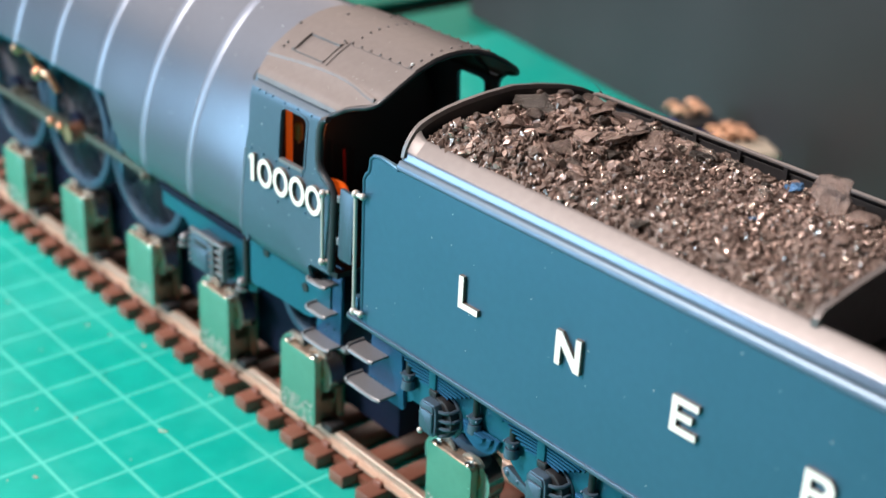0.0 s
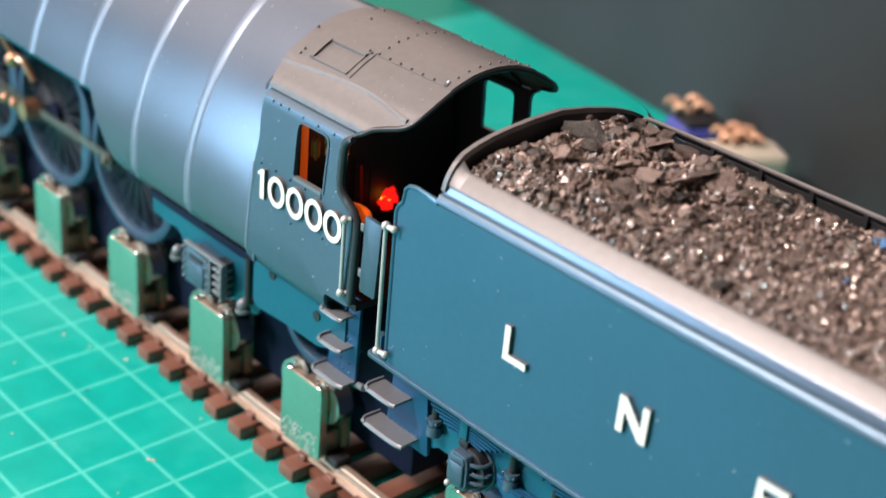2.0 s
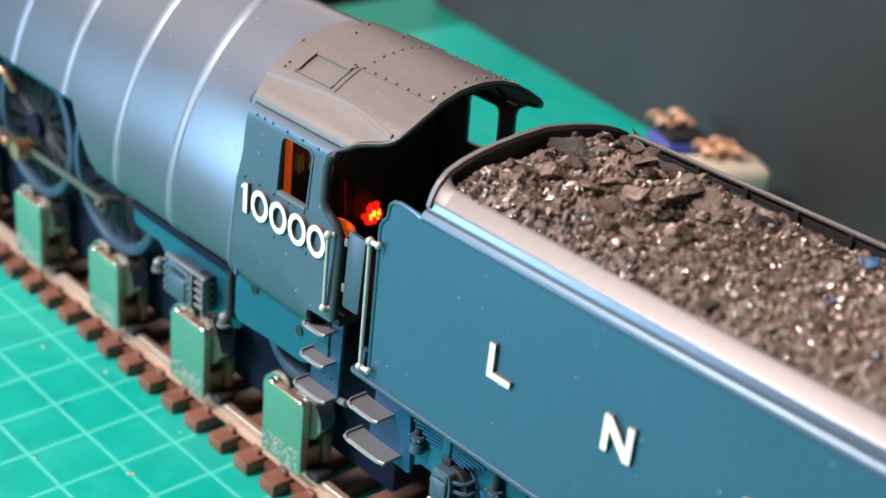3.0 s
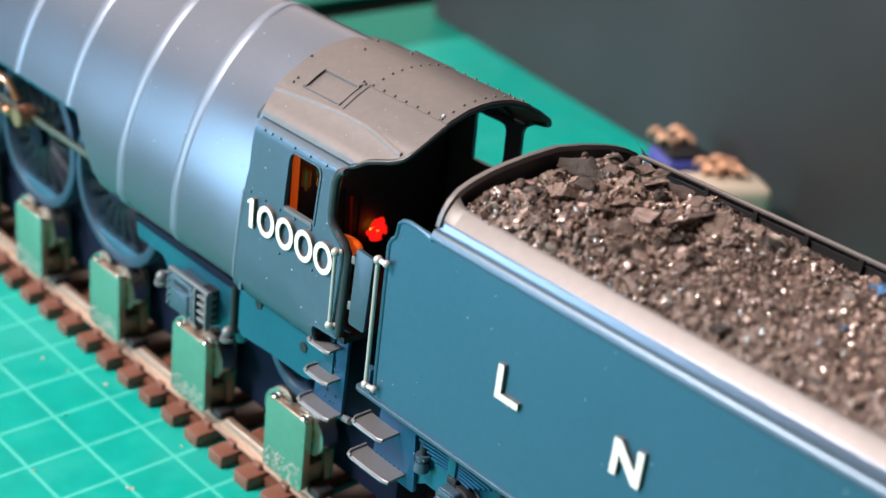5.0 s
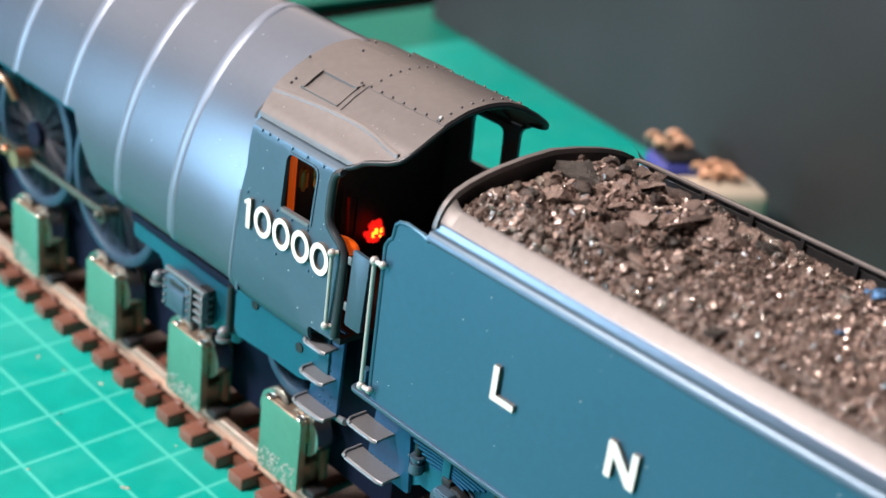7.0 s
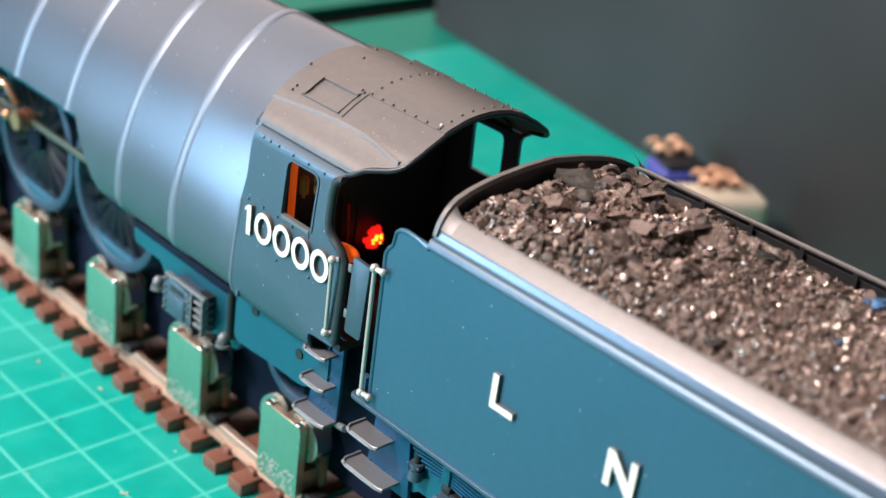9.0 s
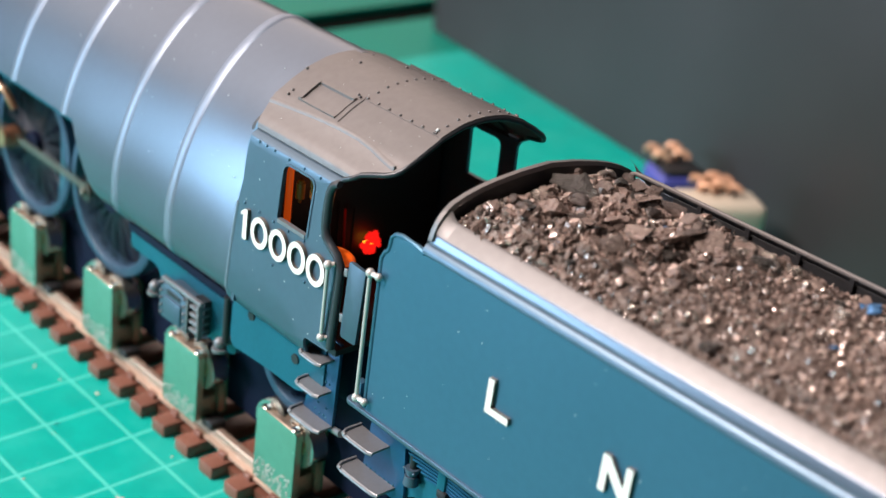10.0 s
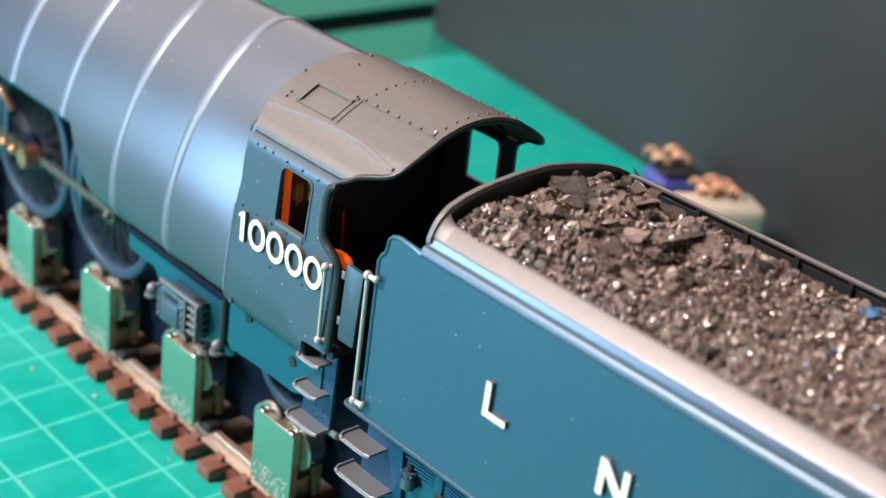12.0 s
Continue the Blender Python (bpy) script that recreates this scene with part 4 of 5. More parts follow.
def tender():
    t = thing("tender", (5.5, C, 1.9), "blue-grey model tender heaped with coal behind the locomotive", "tender")
    side = round_poly([(0.10, 3.72), (TX1, 3.72), (TX1, 6.20), (0.62, 6.22), (0.22, 6.25), (0.22, 5.98), (0.10, 5.86)], [0.02, 0, 0, 0.1, 0.16, 0.05, 0.06], 5)
    for near in (True, False):
        y0, y1 = (0.0, 0.07) if near else (flip(0.07), flip(0.0))
        s = part("side_sheet", cprism(side, y0, y1, bevel=0.008), BLUE, t, "flat blue-grey tender side", smooth=False)
        yb = -0.012 if near else flip(-0.012)
        edge = [(0.10, 3.75), (0.10, 5.84), (0.14, 5.92), (0.20, 5.97), (0.22, 6.05), (0.235, 6.16), (0.30, 6.22), (0.42, 6.24), (0.62, 6.225), (0.80, 6.19)]
        part("edge_bead", sweep(bmesh.new(), [(x, yb + (0.02 if near else -0.02), z) for x, z in edge], 0.028, 8), BLUE, s)
        # turned-in upper sheet
        prof = [(0.092, 6.438), (0.13, 6.482), (0.18, 6.533), (0.23, 6.580), (0.255, 6.602), (0.267, 6.606)]
        low = [(0.052, 6.300), (0.050, 6.325), (0.062, 6.358), (0.076, 6.396), (0.088, 6.430), (0.100, 6.440)]
        if not near:
            prof = [(flip(y), z) for y, z in prof]
            low = [(flip(y), z) for y, z in low]
        top = part("turned_in_top", loft([[(x, y, z) for y, z in prof] for x in (1.0, 2, 4, 6, 8, TX1)], thick=0.03), ROOF, t, "satin turned-in top sheet, pale warm sheen in its colour")
        rise = [(0.075, 6.45), (0.115, 6.54), (0.165, 6.618), (0.22, 6.682), (0.265, 6.72), (0.30, 6.742)]
        if not near:
            rise = [(flip(y), z) for y, z in rise]
        part("front_gusset", loft([[(x, ya + (yb - ya) * f, za + (zb - za) * f) for (ya, za), (yb, zb) in zip(rise, prof)] for x, f in ((0.80, 0.0), (0.86, 0.3), (0.94, 0.75), (1.02, 1.0))]), ROOF, top)
        part("upper_flank", loft([[(x, y, z) for y, z in low] for x in (0.80, 4, 8, TX1)], thick=0.03), CASING, top)
        # sloping cornice along the top of the side
        cor = [(0.004, 6.18), (-0.018, 6.205), (-0.018, 6.235), (-0.006, 6.264), (0.014, 6.290), (0.038, 6.312), (0.048, 6.314), (0.056, 6.295), (0.06, 6.25)]
        cor = [(y if near else flip(y), z) for y, z in cor]
        part("cornice", loft([[(x, y, z) for y, z in cor] for x in (0.78, 4, 8, TX1)]), SLATE, top, "thin bright moulding along the tender side")
        # foot ledge along the side
        out = round_poly([(-0.27, -0.03), (TX1, -0.03), (TX1, 0.4), (-0.2, 0.4)], [0.12, 0, 0, 0.05], 6)
        part("ledge", cprism([(x, y if near else flip(y)) for x, y in out], 3.66, 3.72, axis="z", bevel=0.012), SLATE, t, "narrow ledge below the side sheet")
        yh = -0.06 if near else flip(-0.06)
        h = part("tender_handrail", rod(bmesh.new(), (0.0, yh, 3.86), (0.0, yh, 5.60), 0.028, 10), STEEL, t, "polished tender handrail")
        for z in (3.86, 5.60):
            bm = ball(bmesh.new(), (0.0, yh, z), 0.06, 12)
            rod(bm, (0.0, yh, z), (0.16, yh, z + 0.01), 0.035, 8)
            ball(bm, (0.15, yh, z + 0.01), 0.05, 10)
            part("rail_knob", bm, STEEL, h)
        part("front_post", cbox(0.02, 0.1, (0.03 if near else flip(0.12)), (0.12 if near else flip(0.03)), 3.72, 5.8, bevel=0.015), BLUE, s)
        part("bolt_box", cbox(-0.14, -0.02, (0.02 if near else flip(0.14)), (0.14 if near else flip(0.02)), 3.72, 4.02, bevel=0.015), BLUE, s)
    # front: arched coal plate
    ys = [y for y, z in TOP_EDGE] + [flip(y) for y, z in TOP_EDGE[-2::-1]]
    inner = [(y, arch(y) - 0.10 * max(0, y - C)) for y in ys]
    lip = []
    for px, f in ((0.77, 0.97), (0.77, 1.0), (0.79, 1.012), (0.85, 1.012), (0.865, 0.97)):
        lip.append([(px, C + (y - C) * f, 6.36 + (z - 6.36) * (f if f >= 1 else 0.92)) for y, z in inner])
    part("arched_lip", loft(lip), ROOF, t, "pale rim of the arched coal plate")
    part("coal_plate", cprism([(flip(0.05), 5.2), (0.05, 5.2)] + [(y, z - 0.01) for y, z in inner], 0.79, 0.84, axis="x"), BLACK, t, "black arched coal plate")
    part("front_wall", cbox(0.3, 0.36, 0.1, flip(0.1), 3.72, 5.6), BLACK, t)
    # black bulkhead and well behind the coal
    blk = [(0.18, 6.0), (0.22, 6.66)] + [(y, min(6.72 + 0.22 * math.sin(math.pi * (y - 0.2) / (flip(0.2) - 0.2)), 7)) for y in [0.3 + 0.2 * k for k in range(16)]] + [(flip(0.22), 6.66), (flip(0.18), 6.0)]
    part("bulkhead", cprism(blk, 6.86, 6.94, axis="x"), ROOF, t, "arched rear bulkhead")
    part("tank_top", cbox(0.9, TX1, 0.08, flip(0.08), 5.9, 6.05), BLACK, t, "black tank top")
    part("rear_sheet", cbox(TX1, TX1 + 0.06, 0.0, flip(0.0), 3.72, 6.3, bevel=0.01), BLUE, t)
    part("tank_floor", cbox(0.3, TX1, 0.1, flip(0.1), 3.70, 3.78), NAVY, t)
    # coal rail on the far side
    yr = flip(0.50)
    r = part("coal_rail", sweep(bmesh.new(), [(0.98, yr + 0.02, 6.46), (0.99, yr + 0.01, 6.60), (1.03, yr, 6.655), (1.10, yr, 6.680), (1.24, yr, 6.688), (TX1, yr, 6.665)], 0.032, 8), ROOF, t, "thin pale coal rail on posts")
    for k in range(13):
        x = 2.1 + 0.72 * k
        part("rail_post", cbox(x, x + 0.06, yr - 0.02, yr + 0.03, 6.3, 6.66), BLACK, r)
    part("rail_plate", cbox(1.7, TX1, yr + 0.035, yr + 0.06, 6.1, 6.58), BLACK, r)
    rnd = random.Random(21)
    bm = bmesh.new()
    for k in range(40):
        r = rnd.choice((0.004, 0.005, 0.006, 0.007, 0.010))
        ball(bm, (rnd.uniform(0.2, 8.5), -0.001, rnd.uniform(3.85, 6.15)), r, 5, (rnd.uniform(0.8, 1.6), 0.4, rnd.uniform(0.8, 1.6)))
    part("dust_specks", bm, DUST, t, "scattered pale dust specks", kind="stuff")
    letters(t)
    underframe(t)
    return t


def letters(t):
    z0, z1, y0, y1 = 4.82, 5.26, -0.05, 0.0
    w = 0.085
    lab = "raised white tender letter"
    painted_face(part("letter", cprism([(2.10, z0), (2.46, z0), (2.46, z0 + w), (2.10 + w, z0 + w), (2.10 + w, z1), (2.10, z1)], y0, y1), WHITE, t, lab, smooth=False))
    x = 3.80
    painted_face(part("letter", cprism([(x, z0), (x + w, z0), (x + w, z0 + 0.27), (x + 0.40 - w * 1.1, z0), (x + 0.40, z0), (x + 0.40, z1), (x + 0.40 - w, z1), (x + 0.40 - w, z1 - 0.27), (x + w * 1.1, z1), (x, z1)], y0, y1), WHITE, t, lab, smooth=False))
    x = 5.55
    zm = (z0 + z1) / 2
    painted_face(part("letter", cprism([(x, z0), (x + 0.36, z0), (x + 0.36, z0 + w), (x + w, z0 + w), (x + w, zm - w / 2), (x + 0.29, zm - w / 2), (x + 0.29, zm + w / 2), (x + w, zm + w / 2), (x + w, z1 - w), (x + 0.36, z1 - w), (x + 0.36, z1), (x, z1)], y0, y1), WHITE, t, lab, smooth=False))
    x = 7.25
    out = [(x, z0), (x + w, z0), (x + w, zm - 0.06), (x + 0.17, zm - 0.06), (x + 0.27, z0), (x + 0.38, z0), (x + 0.27, zm - 0.045)]
    out += [(x + 0.24 + 0.12 * math.cos(q), zm + 0.085 + 0.135 * math.sin(q)) for q in [-1.2 + 2.77 * k / 8 for k in range(9)]] + [(x, z1)]
    hole = [(x + w, zm + 0.025), (x + 0.22, zm + 0.025), (x + 0.27, zm + 0.085), (x + 0.22, z1 - w), (x + w, z1 - w)]
    painted_face(part("letter", cprism(out, y0, y1, holes=(hole,)), WHITE, t, lab, smooth=False))


def underframe(t):
    yf = 0.44
    out = [(0.15, 3.68), (0.15, 3.0), (-0.1, 2.45), (0.52, 2.45), (0.75, 2.62), (0.98, 2.62), (0.98, 2.45), (1.65, 2.45), (1.75, 2.62), (2.1, 2.72), (2.7, 2.72), (3.0, 2.5), (3.75, 2.5), (3.9, 2.7), (4.9, 2.7), (5.2, 2.5), (5.9, 2.5), (6.1, 2.7), (7.0, 2.7), (7.3, 2.5), (8.0, 2.5), (8.3, 2.7), (TX1, 2.8), (TX1, 3.68)]
    for near in (True, False):
        y0, y1 = (yf, yf + 0.06) if near else (flip(yf + 0.06), flip(yf))
        part("outside_frame", cprism(out, y0, y1, bevel=0.008), FRAME, t, "bright blue outside frame plate", smooth=False)
    part("chassis", cbox(0.2, TX1 - 0.3, 1.2, flip(1.2), 2.3, 3.7, bevel=0.04), NAVY, t, "dark navy inner chassis")
    # steps
    br = part("step_bracket", cprism(round_poly([(-0.22, 2.40), (0.62, 2.40), (0.50, 3.64), (-0.10, 3.64)], 0.04), 0.38, 0.435, bevel=0.01), BRIGHTBLUE, t, "blue tender step bracket")
    footstep(br, -0.34, 0.25, 0.05, 0.385, 3.10)
    footstep(br, -0.36, 0.44, 0.05, 0.385, 2.57)
    bm = bmesh.new()
    for k in range(7):
        ball(bm, (-0.02 + 0.075 * k, 0.38, 3.30), 0.016, 6)
    for k in range(7):
        ball(bm, (-0.14 + 0.09 * k, 0.38, 2.60), 0.016, 6)
    ball(bm, (0.36, 0.38, 3.42), 0.022, 6)
    part("rivets", bm, FRAME, br, kind="stuff")
    for k in range(4):
        xa = 1.24 + 2.10 * k
        axlebox(t, xa)
        spoked_wheel("tender_wheel", xa, 2.66, 0.83, 0.98, t, 10, 0, "dark spoked tender wheel")
    bm = bmesh.new()
    for k in range(4):
        for x, z in ((2.55, 3.2), (2.62, 2.95), (2.75, 3.32), (2.5, 2.85)):
            ball(bm, (x + 2.1 * k, yf, z), 0.022, 6)
    part("frame_bolts", bm, FRAME, t, kind="stuff")


def axlebox(t, x):
    """An axlebox with a chamfered lid, an arched ribbed housing behind it, its spring and hangers."""
    a = x + 0.17
    out = round_poly([(a - 0.17, 2.60), (a - 0.12, 2.52), (a + 0.13, 2.52), (a + 0.17, 2.60), (a + 0.17, 2.92), (a + 0.13, 3.02), (a - 0.12, 3.02), (a - 0.17, 2.94)], 0.02, 2)
    b = part("axlebox", cprism(out, 0.14, 0.40, bevel=0.015), SLATE, t, "blue-grey axlebox with an arched ribbed side")
    part("axlebox_lid", cprism(round_poly([(a - 0.13, 2.58), (a + 0.13, 2.58), (a + 0.13, 2.90), (a - 0.13, 2.90)], 0.03, 3), 0.10, 0.145, bevel=0.025), SLATE, b)
    part("lid_top", cprism(round_poly([(a - 0.14, 2.905), (a + 0.14, 2.905), (a + 0.11, 3.0), (a - 0.11, 3.0)], 0.015, 2), 0.115, 0.18, bevel=0.015), SLATE, b)
    n = 14
    arc = [(a + 0.16 + 0.20 * math.sin(math.pi * k / n) ** 0.7, 2.50 + 0.56 * k / n) for k in range(n + 1)]
    part("axlebox_shell", cprism([(a + 0.02, 2.50)] + arc + [(a + 0.02, 3.06)], 0.26, 0.44, bevel=0.02), BLACK, b)
    rim = sweep(bmesh.new(), [(u + 0.02, 0.42, v) for u, v in arc], 0.022, 8)
    part("housing_rim", rim, SLATE, b)
    for k in range(4):
        z = 2.55 + 0.125 * k
        w = 0.20 * math.sin(math.pi * (z - 2.48) / 0.58) ** 0.7
        bm = sweep(bmesh.new(), [(a + 0.165, 0.20, z), (a + 0.165 + w * 0.6, 0.22, z + 0.012), (a + 0.165 + w, 0.30, z + 0.02), (a + 0.165 + w, 0.42, z + 0.02)], 0.026, 8)
        part("rib", bm, SLATE, b)
    part("drain_plug", ball(bmesh.new(), (a - 0.13, 0.13, 2.52), 0.045, 10), STEEL, b)
    part("side_lug", ball(bmesh.new(), (a - 0.2, 0.2, 2.76), 0.035, 8), SLATE, b)
    part("axle_stirrup", cbox(a - 0.14, a + 0.02, 0.26, 0.44, 3.02, 3.13, bevel=0.02), BLACK, b)
    # leaf spring: stacked leaves, longest on top
    sp = part("leaf_spring", cbox(a - 0.17, a - 0.03, 0.28, 0.42, 3.08, 3.52, bevel=0.015), FRAME, t, "stacked blue leaf spring with hangers")
    for k in range(6):
        half = 0.30 + 0.085 * k
        z = 3.12 + 0.046 * k
        n = 8
        path = [(a - 0.10 + half * (2 * i / n - 1), z - 0.03 * (2 * i / n - 1) ** 2) for i in range(n + 1)]
        bm = loft([[(px, 0.31, pz), (px, 0.42, pz), (px, 0.42, pz + 0.030), (px, 0.31, pz + 0.030)] for px, pz in path], close=True)
        part("leaf", bm, BRIGHTBLUE, sp)
    for dx in (-0.68, 0.71):
        part("hanger_rod", rod(bmesh.new(), (a + dx, 0.37, 2.95), (a + dx, 0.37, 3.6), 0.05, 12), BLACK, sp, "black hanger rod")
        bm = bmesh.new()
        rod(bm, (a + dx, 0.36, 3.03), (a + dx, 0.36, 3.08), 0.095, 16)
        rod(bm, (a + dx, 0.36, 2.98), (a + dx, 0.36, 3.03), 0.07, 16)
        rod(bm, (a + dx, 0.36, 2.84), (a + dx, 0.36, 2.97), 0.105, 16, 0.09)
        for s in (-1, 1):
            ball(bm, (a + dx + s * 0.09, 0.30, 3.05), 0.022, 8)
        part("spring_hanger", bm, SLATE, sp, "blue-grey spring hanger with collars")
    # half-round stretcher end below the rear hanger, in two steps
    n = 20
    for r, y0, y1 in ((0.36, 0.37, 0.43), (0.27, 0.32, 0.37), (0.17, 0.28, 0.32)):
        pts = [(a + 0.80 + r * math.cos(q), 2.90 + r * 0.85 * math.sin(q)) for q in [math.pi + math.pi * i / n for i in range(n + 1)]]
        part("stretcher_end", cprism(pts, y0, y1, bevel=0.025), BRIGHTBLUE, sp, "rounded blue stretcher end below the hanger")
    # brake hanger with its shoe
    bm = cprism(round_poly([(a + 1.10, 2.42), (a + 1.22, 2.30), (a + 1.62, 2.24), (a + 1.66, 2.34), (a + 1.30, 2.46), (a + 1.2, 2.5)], 0.04, 3), 0.52, 0.60, bevel=0.015)
    ball(bm, (a + 1.2, 0.52, 2.40), 0.05, 10, (1, 0.5, 1))
    ball(bm, (a + 1.4, 0.52, 2.36), 0.035, 8, (1, 0.5, 1))
    part("brake_shoe", bm, SLATE, sp, "dark brake shoe and hanger")


# ---- coal ----
def coal_height(x, y):
    u = (y - 0.24) / (flip(0.55) - 0.24)
    u = min(1, max(0, u))
    h = 6.69 - 0.05 * u + 0.14 * math.sin(math.pi * u) ** 0.8
    h += 0.11 * noise.noise(Vector((x * 1.1, y * 1.1, 3.1))) + 0.10 * noise.noise(Vector((x * 2.7, y * 2.7, 7.7))) * (1 if x < 3.4 else 0.5)
    h -= 0.17 * max(0, u - 0.72) / 0.28
    h -= 0.05 * math.exp(-((x - 4.6) / 1.2) ** 2)
    h -= 0.15 * max(0, 1 - (y - 0.24) / 0.40) + 0.10 * max(0, 1 - (x - 0.9) / 0.4)
    return h


def lump_mesh(rnd, n=0):
    """An angular lump of coal of radius about one, cleaved into flat facets."""
    bm = bmesh.new()
    pts = []
    for k in range(13 if n else 10):
        d = Vector((rnd.gauss(0, 1), rnd.gauss(0, 1), rnd.gauss(0, 1))).normalized()
        pts.append(bm.verts.new(Vector((d.x * rnd.uniform(0.8, 1.25), d.y * rnd.uniform(0.6, 1.0), d.z * rnd.uniform(0.45, 0.75)))))
    bmesh.ops.convex_hull(bm, input=pts)
    for v in [v for v in bm.verts if not v.link_faces]:
        bm.verts.remove(v)
    if n:
        bmesh.ops.subdivide_edges(bm, edges=list(bm.edges), cuts=n, use_grid_fill=True)
        seed = rnd.uniform(0, 50)
        for v in bm.verts:
            chip = noise.noise(v.co * 2.4 + Vector((seed, 0, 0)))
            v.co += v.co.normalized() * (-0.45 * max(0, chip - 0.05)) + noise.noise_vector(v.co * 4.5 + Vector((0, seed, 0))) * 0.11
        bmesh.ops.triangulate(bm, faces=list(bm.faces))
    return bm


def coal():
    rnd = random.Random(11)
    t = thing("coal_load", (4, C, 6.4), "heap of glinting broken black coal filling the tender", "coal")
    x0, x1, y0, y1 = 0.9, 6.9, 0.25, flip(0.5)
    nx, ny = 240, 110
    rows = []
    for i in range(nx + 1):
        x = x0 + (x1 - x0) * i / nx
        row = []
        for j in range(ny + 1):
            y = y0 + (y1 - y0) * j / ny
            h = coal_height(x, y) + 0.035 * noise.noise(Vector((x * 9, y * 9, 1))) + 0.022 * noise.noise(Vector((x * 21, y * 21, 5)))
            row.append((x, y, h if 0 < j < ny else h - 0.1))
        rows.append(row)
    part("coal_bed", loft(rows), GRIT, t, "fine brown-black coal dust", smooth=False)
    protos = []
    for k in range(10):
        bm = lump_mesh(rnd, 2)
        me = bpy.data.meshes.new("coal_lump")
        for v in bm.verts:
            v.co *= CM
        bmesh.ops.recalc_face_normals(bm, faces=bm.faces)
        bm.to_mesh(me)
        bm.free()
        me.materials.append(COAL)
        protos.append(me)
    base = place_of(t)
    dark = [me.copy() for me in protos[:3]]
    glint = [me.copy() for me in protos[3:6]]
    blue = protos[6].copy()
    for group, material in ((dark, COALDARK), (glint, COALGLINT), ([blue], COALBLUE)):
        for me in group:
            me.materials[0] = material

    def lay(me, x, y, r, lift=0.25, tilt=0.5, flat=1.0):
        o = new("coal_lump", me)
        o.parent = t
        z = coal_height(x, y) + r * lift
        o.matrix_local = Matrix.LocRotScale(Vector((x, y, z)) * CM - base, Euler((rnd.uniform(-tilt, tilt), rnd.uniform(-tilt, tilt), rnd.uniform(0, 6.28))), Vector((r * rnd.uniform(0.9, 1.4), r, r * flat * rnd.uniform(0.7, 1.2))))
    for k in range(245):
        front = k < 150
        x = x0 + 0.2 + (2.6 if front else 5.5) * rnd.random()
        y = y0 + 0.10 + (y1 - y0 - 0.2) * rnd.random()
        if x > 3.1 and y < 2.2 and rnd.random() < 0.6:
            y = y1 - 0.1 - 0.9 * rnd.random()
        r = 0.06 + 0.13 * rnd.random() ** 1.8
        if x > 3.4:
            r *= 0.72
        r = min(r, (y - y0) * 0.4 + 0.02)
        y = min(y, y1 - 0.08 - 1.9 * r)
        lay(rnd.choice(dark) if rnd.random() < 0.09 else rnd.choice(glint) if rnd.random() < 0.12 else rnd.choice(protos), x, y, r, rnd.uniform(0.25, 0.6))
    # the lumps that stand out: a black one and a bright one by the coal plate, slabs along the far rail, a block at the back
    for me, x, y, r, lift, flat in ((dark[0], 1.28, 1.95, 0.24, 0.30, 0.9), (glint[0], 1.12, 1.46, 0.15, 0.5, 0.7), (glint[1], 1.22, 1.30, 0.10, 0.5, 0.7), (protos[1], 1.85, 2.40, 0.26, 0.25, 0.6), (protos[8], 1.55, 2.25, 0.20, 0.25, 0.6),
                                   (protos[2], 2.30, 2.45, 0.24, 0.35, 0.6), (glint[2], 3.28, 2.66, 0.13, 0.8, 0.9), (glint[0], 3.42, 2.70, 0.09, 0.7, 0.9), (dark[1], 3.62, 2.42, 0.20, 0.4, 0.5), (protos[4], 3.15, 2.05, 0.26, 0.3, 0.4),
                                   (protos[7], 2.85, 2.20, 0.22, 0.3, 0.5), (glint[1], 2.50, 2.80, 0.11, 0.6, 0.8), (glint[2], 3.85, 2.72, 0.10, 0.6, 0.8), (glint[0], 4.88, 1.98, 0.10, 0.5, 0.8), (glint[1], 4.60, 2.0, 0.07, 0.5, 0.8),
                                   (protos[5], 5.40, 2.52, 0.38, 0.65, 0.9), (protos[9], 5.95, 2.30, 0.22, 0.3, 0.5), (glint[2], 4.35, 0.92, 0.07, 0.5, 0.8), (dark[2], 4.38, 0.48, 0.14, 0.3, 0.6), (dark[1], 2.1, 1.25, 0.16, 0.3, 0.5), (dark[0], 3.0, 1.5, 0.15, 0.3, 0.5),
                                   (glint[1], 1.75, 1.0, 0.06, 0.6, 0.8), (glint[2], 2.55, 1.6, 0.06, 0.6, 0.8), (protos[3], 2.4, 0.75, 0.15, 0.3, 0.6), (protos[0], 3.2, 0.7, 0.17, 0.3, 0.6), (protos[6], 1.6, 1.7, 0.17, 0.3, 0.6),
                                   (protos[2], 2.6, 1.05, 0.20, 0.35, 0.8), (protos[9], 3.0, 0.92, 0.17, 0.35, 0.8), (protos[0], 2.2, 1.55, 0.20, 0.35, 0.7), (protos[4], 3.45, 1.25, 0.15, 0.35, 0.7), (protos[7], 1.95, 0.85, 0.15, 0.35, 0.8), (protos[1], 2.75, 1.75, 0.19, 0.3, 0.6)):
        lay(me, x, y, r, lift, 0.35, flat)
    # small lumps coloured blue as the heap's bluish reflections
    for x, y, r in ((2.65, 1.9, 0.055), (1.35, 1.35, 0.045), (1.75, 0.98, 0.05), (5.02, 2.42, 0.11), (2.2, 0.62, 0.04), (3.2, 1.1, 0.035), (2.35, 2.15, 0.04), (5.2, 1.4, 0.05), (4.85, 2.5, 0.06)):
        lay(blue, x, y, r, 0.9, 0.4)
    # small grit, joined
    verts, faces = [], []
    grit = [lump_mesh(rnd) for k in range(6)]
    data = []
    for g in grit:
        g.verts.index_update()
        data.append(([v.co.copy() for v in g.verts], [[v.index for v in f.verts] for f in g.faces]))
        g.free()
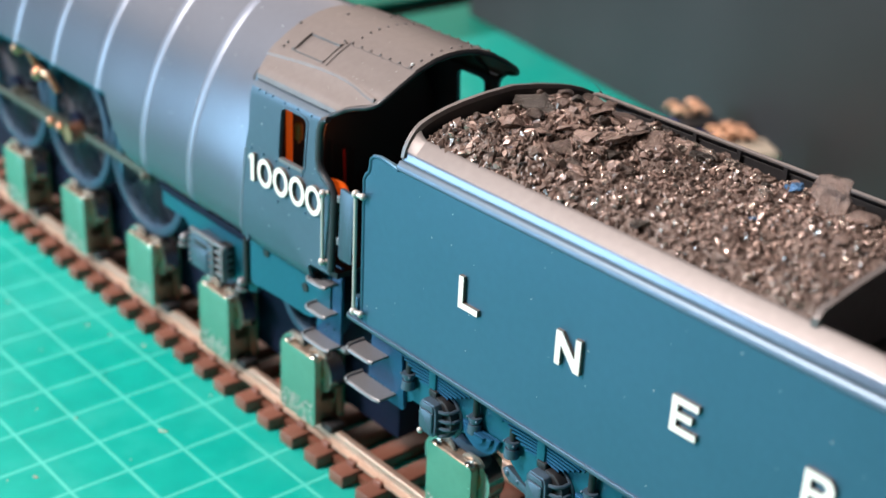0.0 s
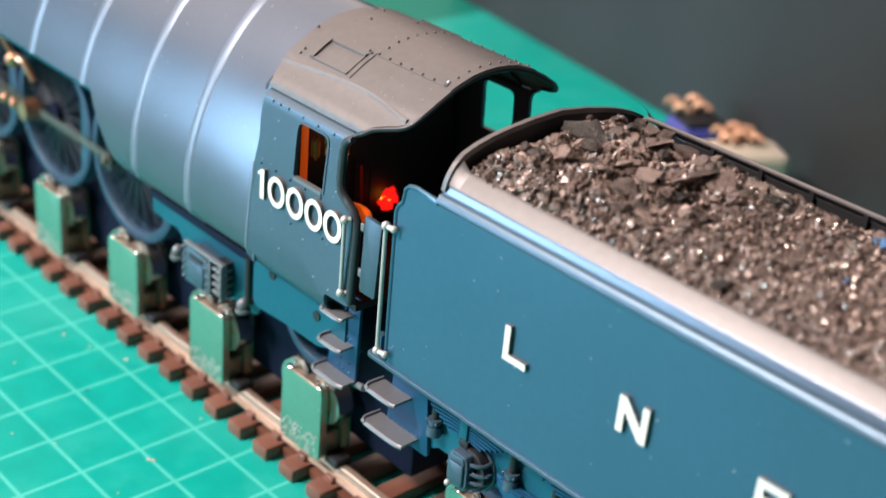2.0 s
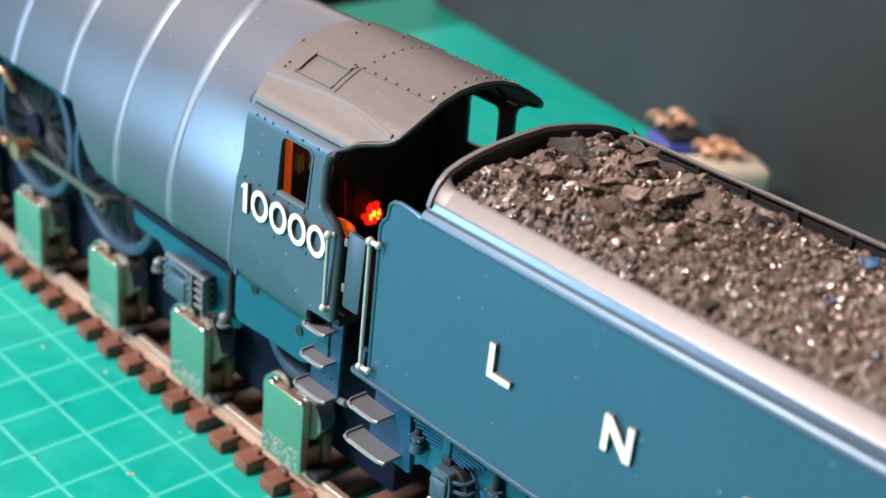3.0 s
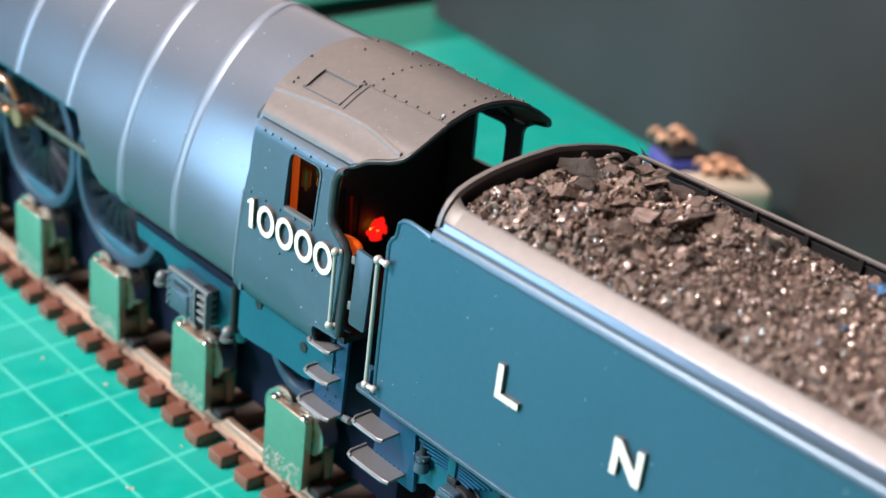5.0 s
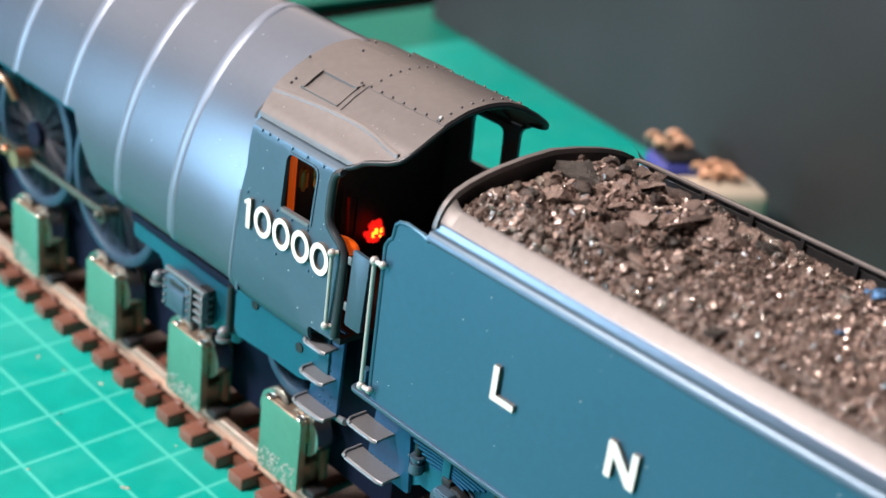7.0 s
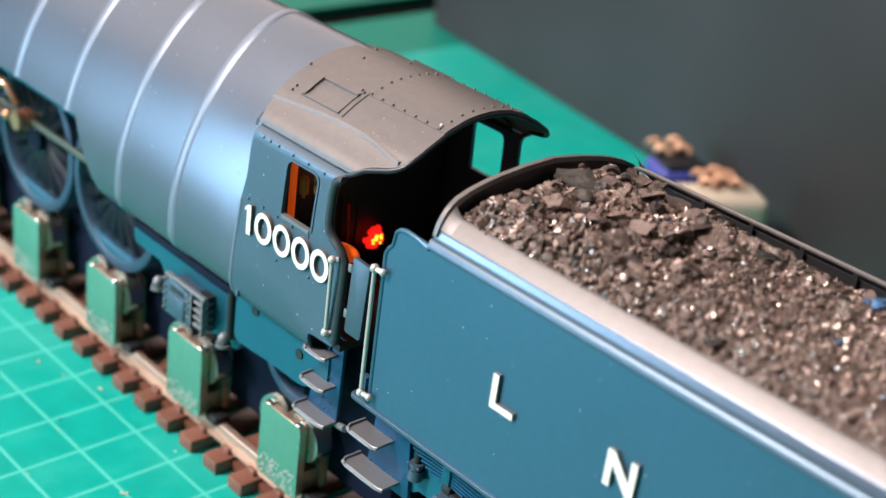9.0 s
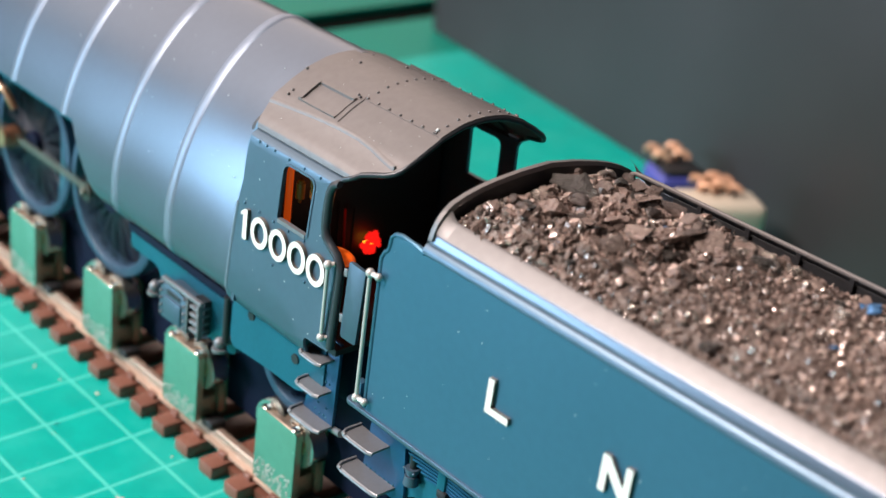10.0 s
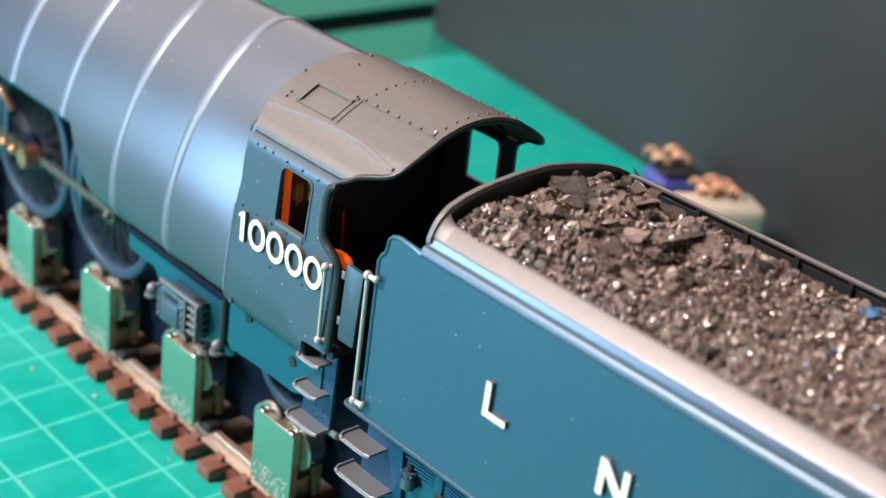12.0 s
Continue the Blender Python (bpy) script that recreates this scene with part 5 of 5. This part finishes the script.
    for k in range(7600):
        x = x0 + 0.02 + (x1 - x0 - 0.05) * rnd.random()
        y = y0 + 0.02 + (y1 - y0 - 0.04) * rnd.random()
        r = 0.012 + (0.058 if x < 3.2 else 0.040) * rnd.random() ** 2.3
        if rnd.random() < 0.09:
            r = rnd.uniform(0.05, 0.10) * (1 if x < 3.4 else 0.7)
        m = Matrix.LocRotScale(Vector((x, y, coal_height(x, y) + r * 0.5)), Euler((rnd.uniform(0, 6), rnd.uniform(0, 6), rnd.uniform(0, 6))), Vector((r, r, r)))
        vs, fs = rnd.choice(data)
        n = len(verts)
        verts += [tuple((m @ v) * CM - base) for v in vs]
        faces += [[n + i for i in f] for f in fs]
    # scattered chips whose pale colour supplies the sparkle
    sparks, spark_faces = [], []
    for k in range(760):
        x = x0 + 0.05 + (x1 - x0 - 0.1) * rnd.random()
        y = y0 + 0.04 + (y1 - y0 - 0.08) * rnd.random()
        r = 0.014 + 0.042 * rnd.random() ** 2.5
        m = Matrix.LocRotScale(Vector((x, y, coal_height(x, y) + r * 0.8 + 0.03)), Euler((rnd.uniform(0, 6), rnd.uniform(0, 6), rnd.uniform(0, 6))), Vector((r, r, r)))
        vs, fs = rnd.choice(data)
        n = len(sparks)
        sparks += [tuple((m @ v) * CM - base) for v in vs]
        spark_faces += [[n + i for i in f] for f in fs]
    me = bpy.data.meshes.new("coal_glitter")
    me.from_pydata(sparks, [], spark_faces)
    me.materials.append(COALGLINT)
    o = new("coal_glitter", me)
    o.parent = t
    tagged(o, "coal chips with pale glints in their colour", kind="stuff")
    me = bpy.data.meshes.new("coal_grit")
    me.from_pydata(verts, [], faces)
    me.materials.append(COALBITS)
    o = new("coal_grit", me)
    o.parent = t
    tagged(o, "small broken coal pieces", kind="stuff")


def fire(loco):
    """Glowing coals behind the firehole; they stir, which makes the glow flicker."""
    c = Vector((-2.42, 2.12, 4.44))
    rnd = random.Random(5)
    bm = bmesh.new()
    for k in range(26):
        a, r = rnd.uniform(0, 6.28), rnd.random() ** 0.5
        ball(bm, (c.x + rnd.uniform(-0.02, 0.03), c.y + 0.17 * r * math.cos(a), c.z + 0.15 * r * math.sin(a)), rnd.uniform(0.03, 0.055), 6)
    e = part("embers", bm, EMBER, loco, "glowing red fire in the firehole", at=c)
    bm = bmesh.new()
    for k in range(9):
        a, r = rnd.uniform(0, 6.28), rnd.random() ** 0.5
        ball(bm, (c.x + 0.06, c.y + 0.10 * r * math.cos(a), c.z + 0.08 * r * math.sin(a)), rnd.uniform(0.014, 0.03), 6)
    f = part("flame", bm, FLAME, loco, "bright yellow flame tips", at=c)
    return e, f, c


setting()
crumbs()
equipment_case()
railway_track()
for bx in (-13.55, -10.85, -8.17, -5.58, -3.04, 0.70):
    roller_block(bx)
LOCO, DRIVE, TRAIL, COUPLING, CONNECTING = locomotive()
tender()
coal()
EMBERS, FLAMES, FIRE_AT = fire(LOCO)
b1 = terminal_box((-7.15, 15.65, 0.02), 1.3, 1.2, 0.96, VIOLET, "small blue electrical block with a black top and copper terminals", ((0.2, 0, 0.15), (0.75, 0, 0.17)), 0.14)
b1.rotation_euler = (0, 0, radians(64))
b2 = terminal_box((-5.20, 13.95, 0.02), 2.10, 1.13, 1.40, IVORY, "ivory plastic terminal box with copper wire ends", ((0.72, 0, 0.14), (1.1, 0, 0.18), (1.42, 0, 0.14)))
b2.rotation_euler = (0, 0, radians(60))


# ---- what moves ----
def motions():
    period, t0 = 0.4445, 5.225
    base = place_of(LOCO)
    steps = [k / 15 for k in range(181)]

    def turn(ob, centre, wheel_period):
        c = Vector(centre) * CM - base
        rows = []
        for s in steps:
            phi = 360.0 * (s - t0) / wheel_period
            rows.append((s, Matrix.Translation(c) @ pose(0, 0, 0, 0, -phi, 0)))
        walk(ob, rows)
    for k, ob in enumerate(DRIVE):
        y = 0.98 + 0.12 if k < 3 else flip(1.26) + 0.12
        turn(ob, (DRIVERS[k % 3], y, AXLE_Z), period)
    for x, ob in zip(TRAILING, TRAIL):
        turn(ob, (x, 0.98 + 0.12, 2.72), period)

    def pin(s):
        q = math.tau * (s - t0) / period
        return Vector((DRIVERS[1] + CRANK * math.sin(q), 0, AXLE_Z - CRANK * math.cos(q)))
    walk(COUPLING, [(s, Matrix.Translation((pin(s) + Vector((0, 0.83, 0))) * CM - base)) for s in steps])
    rows = []
    for s in steps:
        p = pin(s)
        lean = math.degrees(math.asin((p.z - AXLE_Z) / 5.2))
        rows.append((s, Matrix.Translation((p + Vector((0, 0.65, 0))) * CM - base) @ pose(0, 0, 0, 0, -lean, 0)))
    walk(CONNECTING, rows)
    # the fire dies down, flares and dies again: it sinks behind the firehole's lip
    rnd = random.Random(9)
    high_at = {1.0, 1.1, 1.2, 1.3, 1.4, 1.5, 1.8, 3.0, 3.1, 6.0, 6.1, 6.4, 6.5, 6.6, 7.0, 9.0, 9.3, 9.4, 9.5, 9.9, 10.2, 10.3, 10.4, 10.8, 11.0}
    low_at = {0.5, 2.0, 2.1, 2.5, 2.6, 5.0, 5.5, 5.6, 9.1, 9.2, 9.7, 9.8, 10.0, 10.1, 10.5}
    rows_e, rows_f = [], []
    for k in range(121):
        s = k / 10
        dead = s < 0.15 or s > 11.25
        up = not dead and (s in high_at or (s not in low_at and rnd.random() < 0.5))
        e = -0.24 if dead else rnd.uniform(-0.02, 0.02)
        rows_e.append((s, Matrix.Translation((FIRE_AT + Vector((e, 0, 0))) * CM - base)))
        rows_f.append((s, Matrix.Translation((FIRE_AT + Vector((-0.30 if dead else 0.0 if up else -0.12, 0, 0))) * CM - base)))
    walk(EMBERS, rows_e)
    walk(FLAMES, rows_f)


motions()
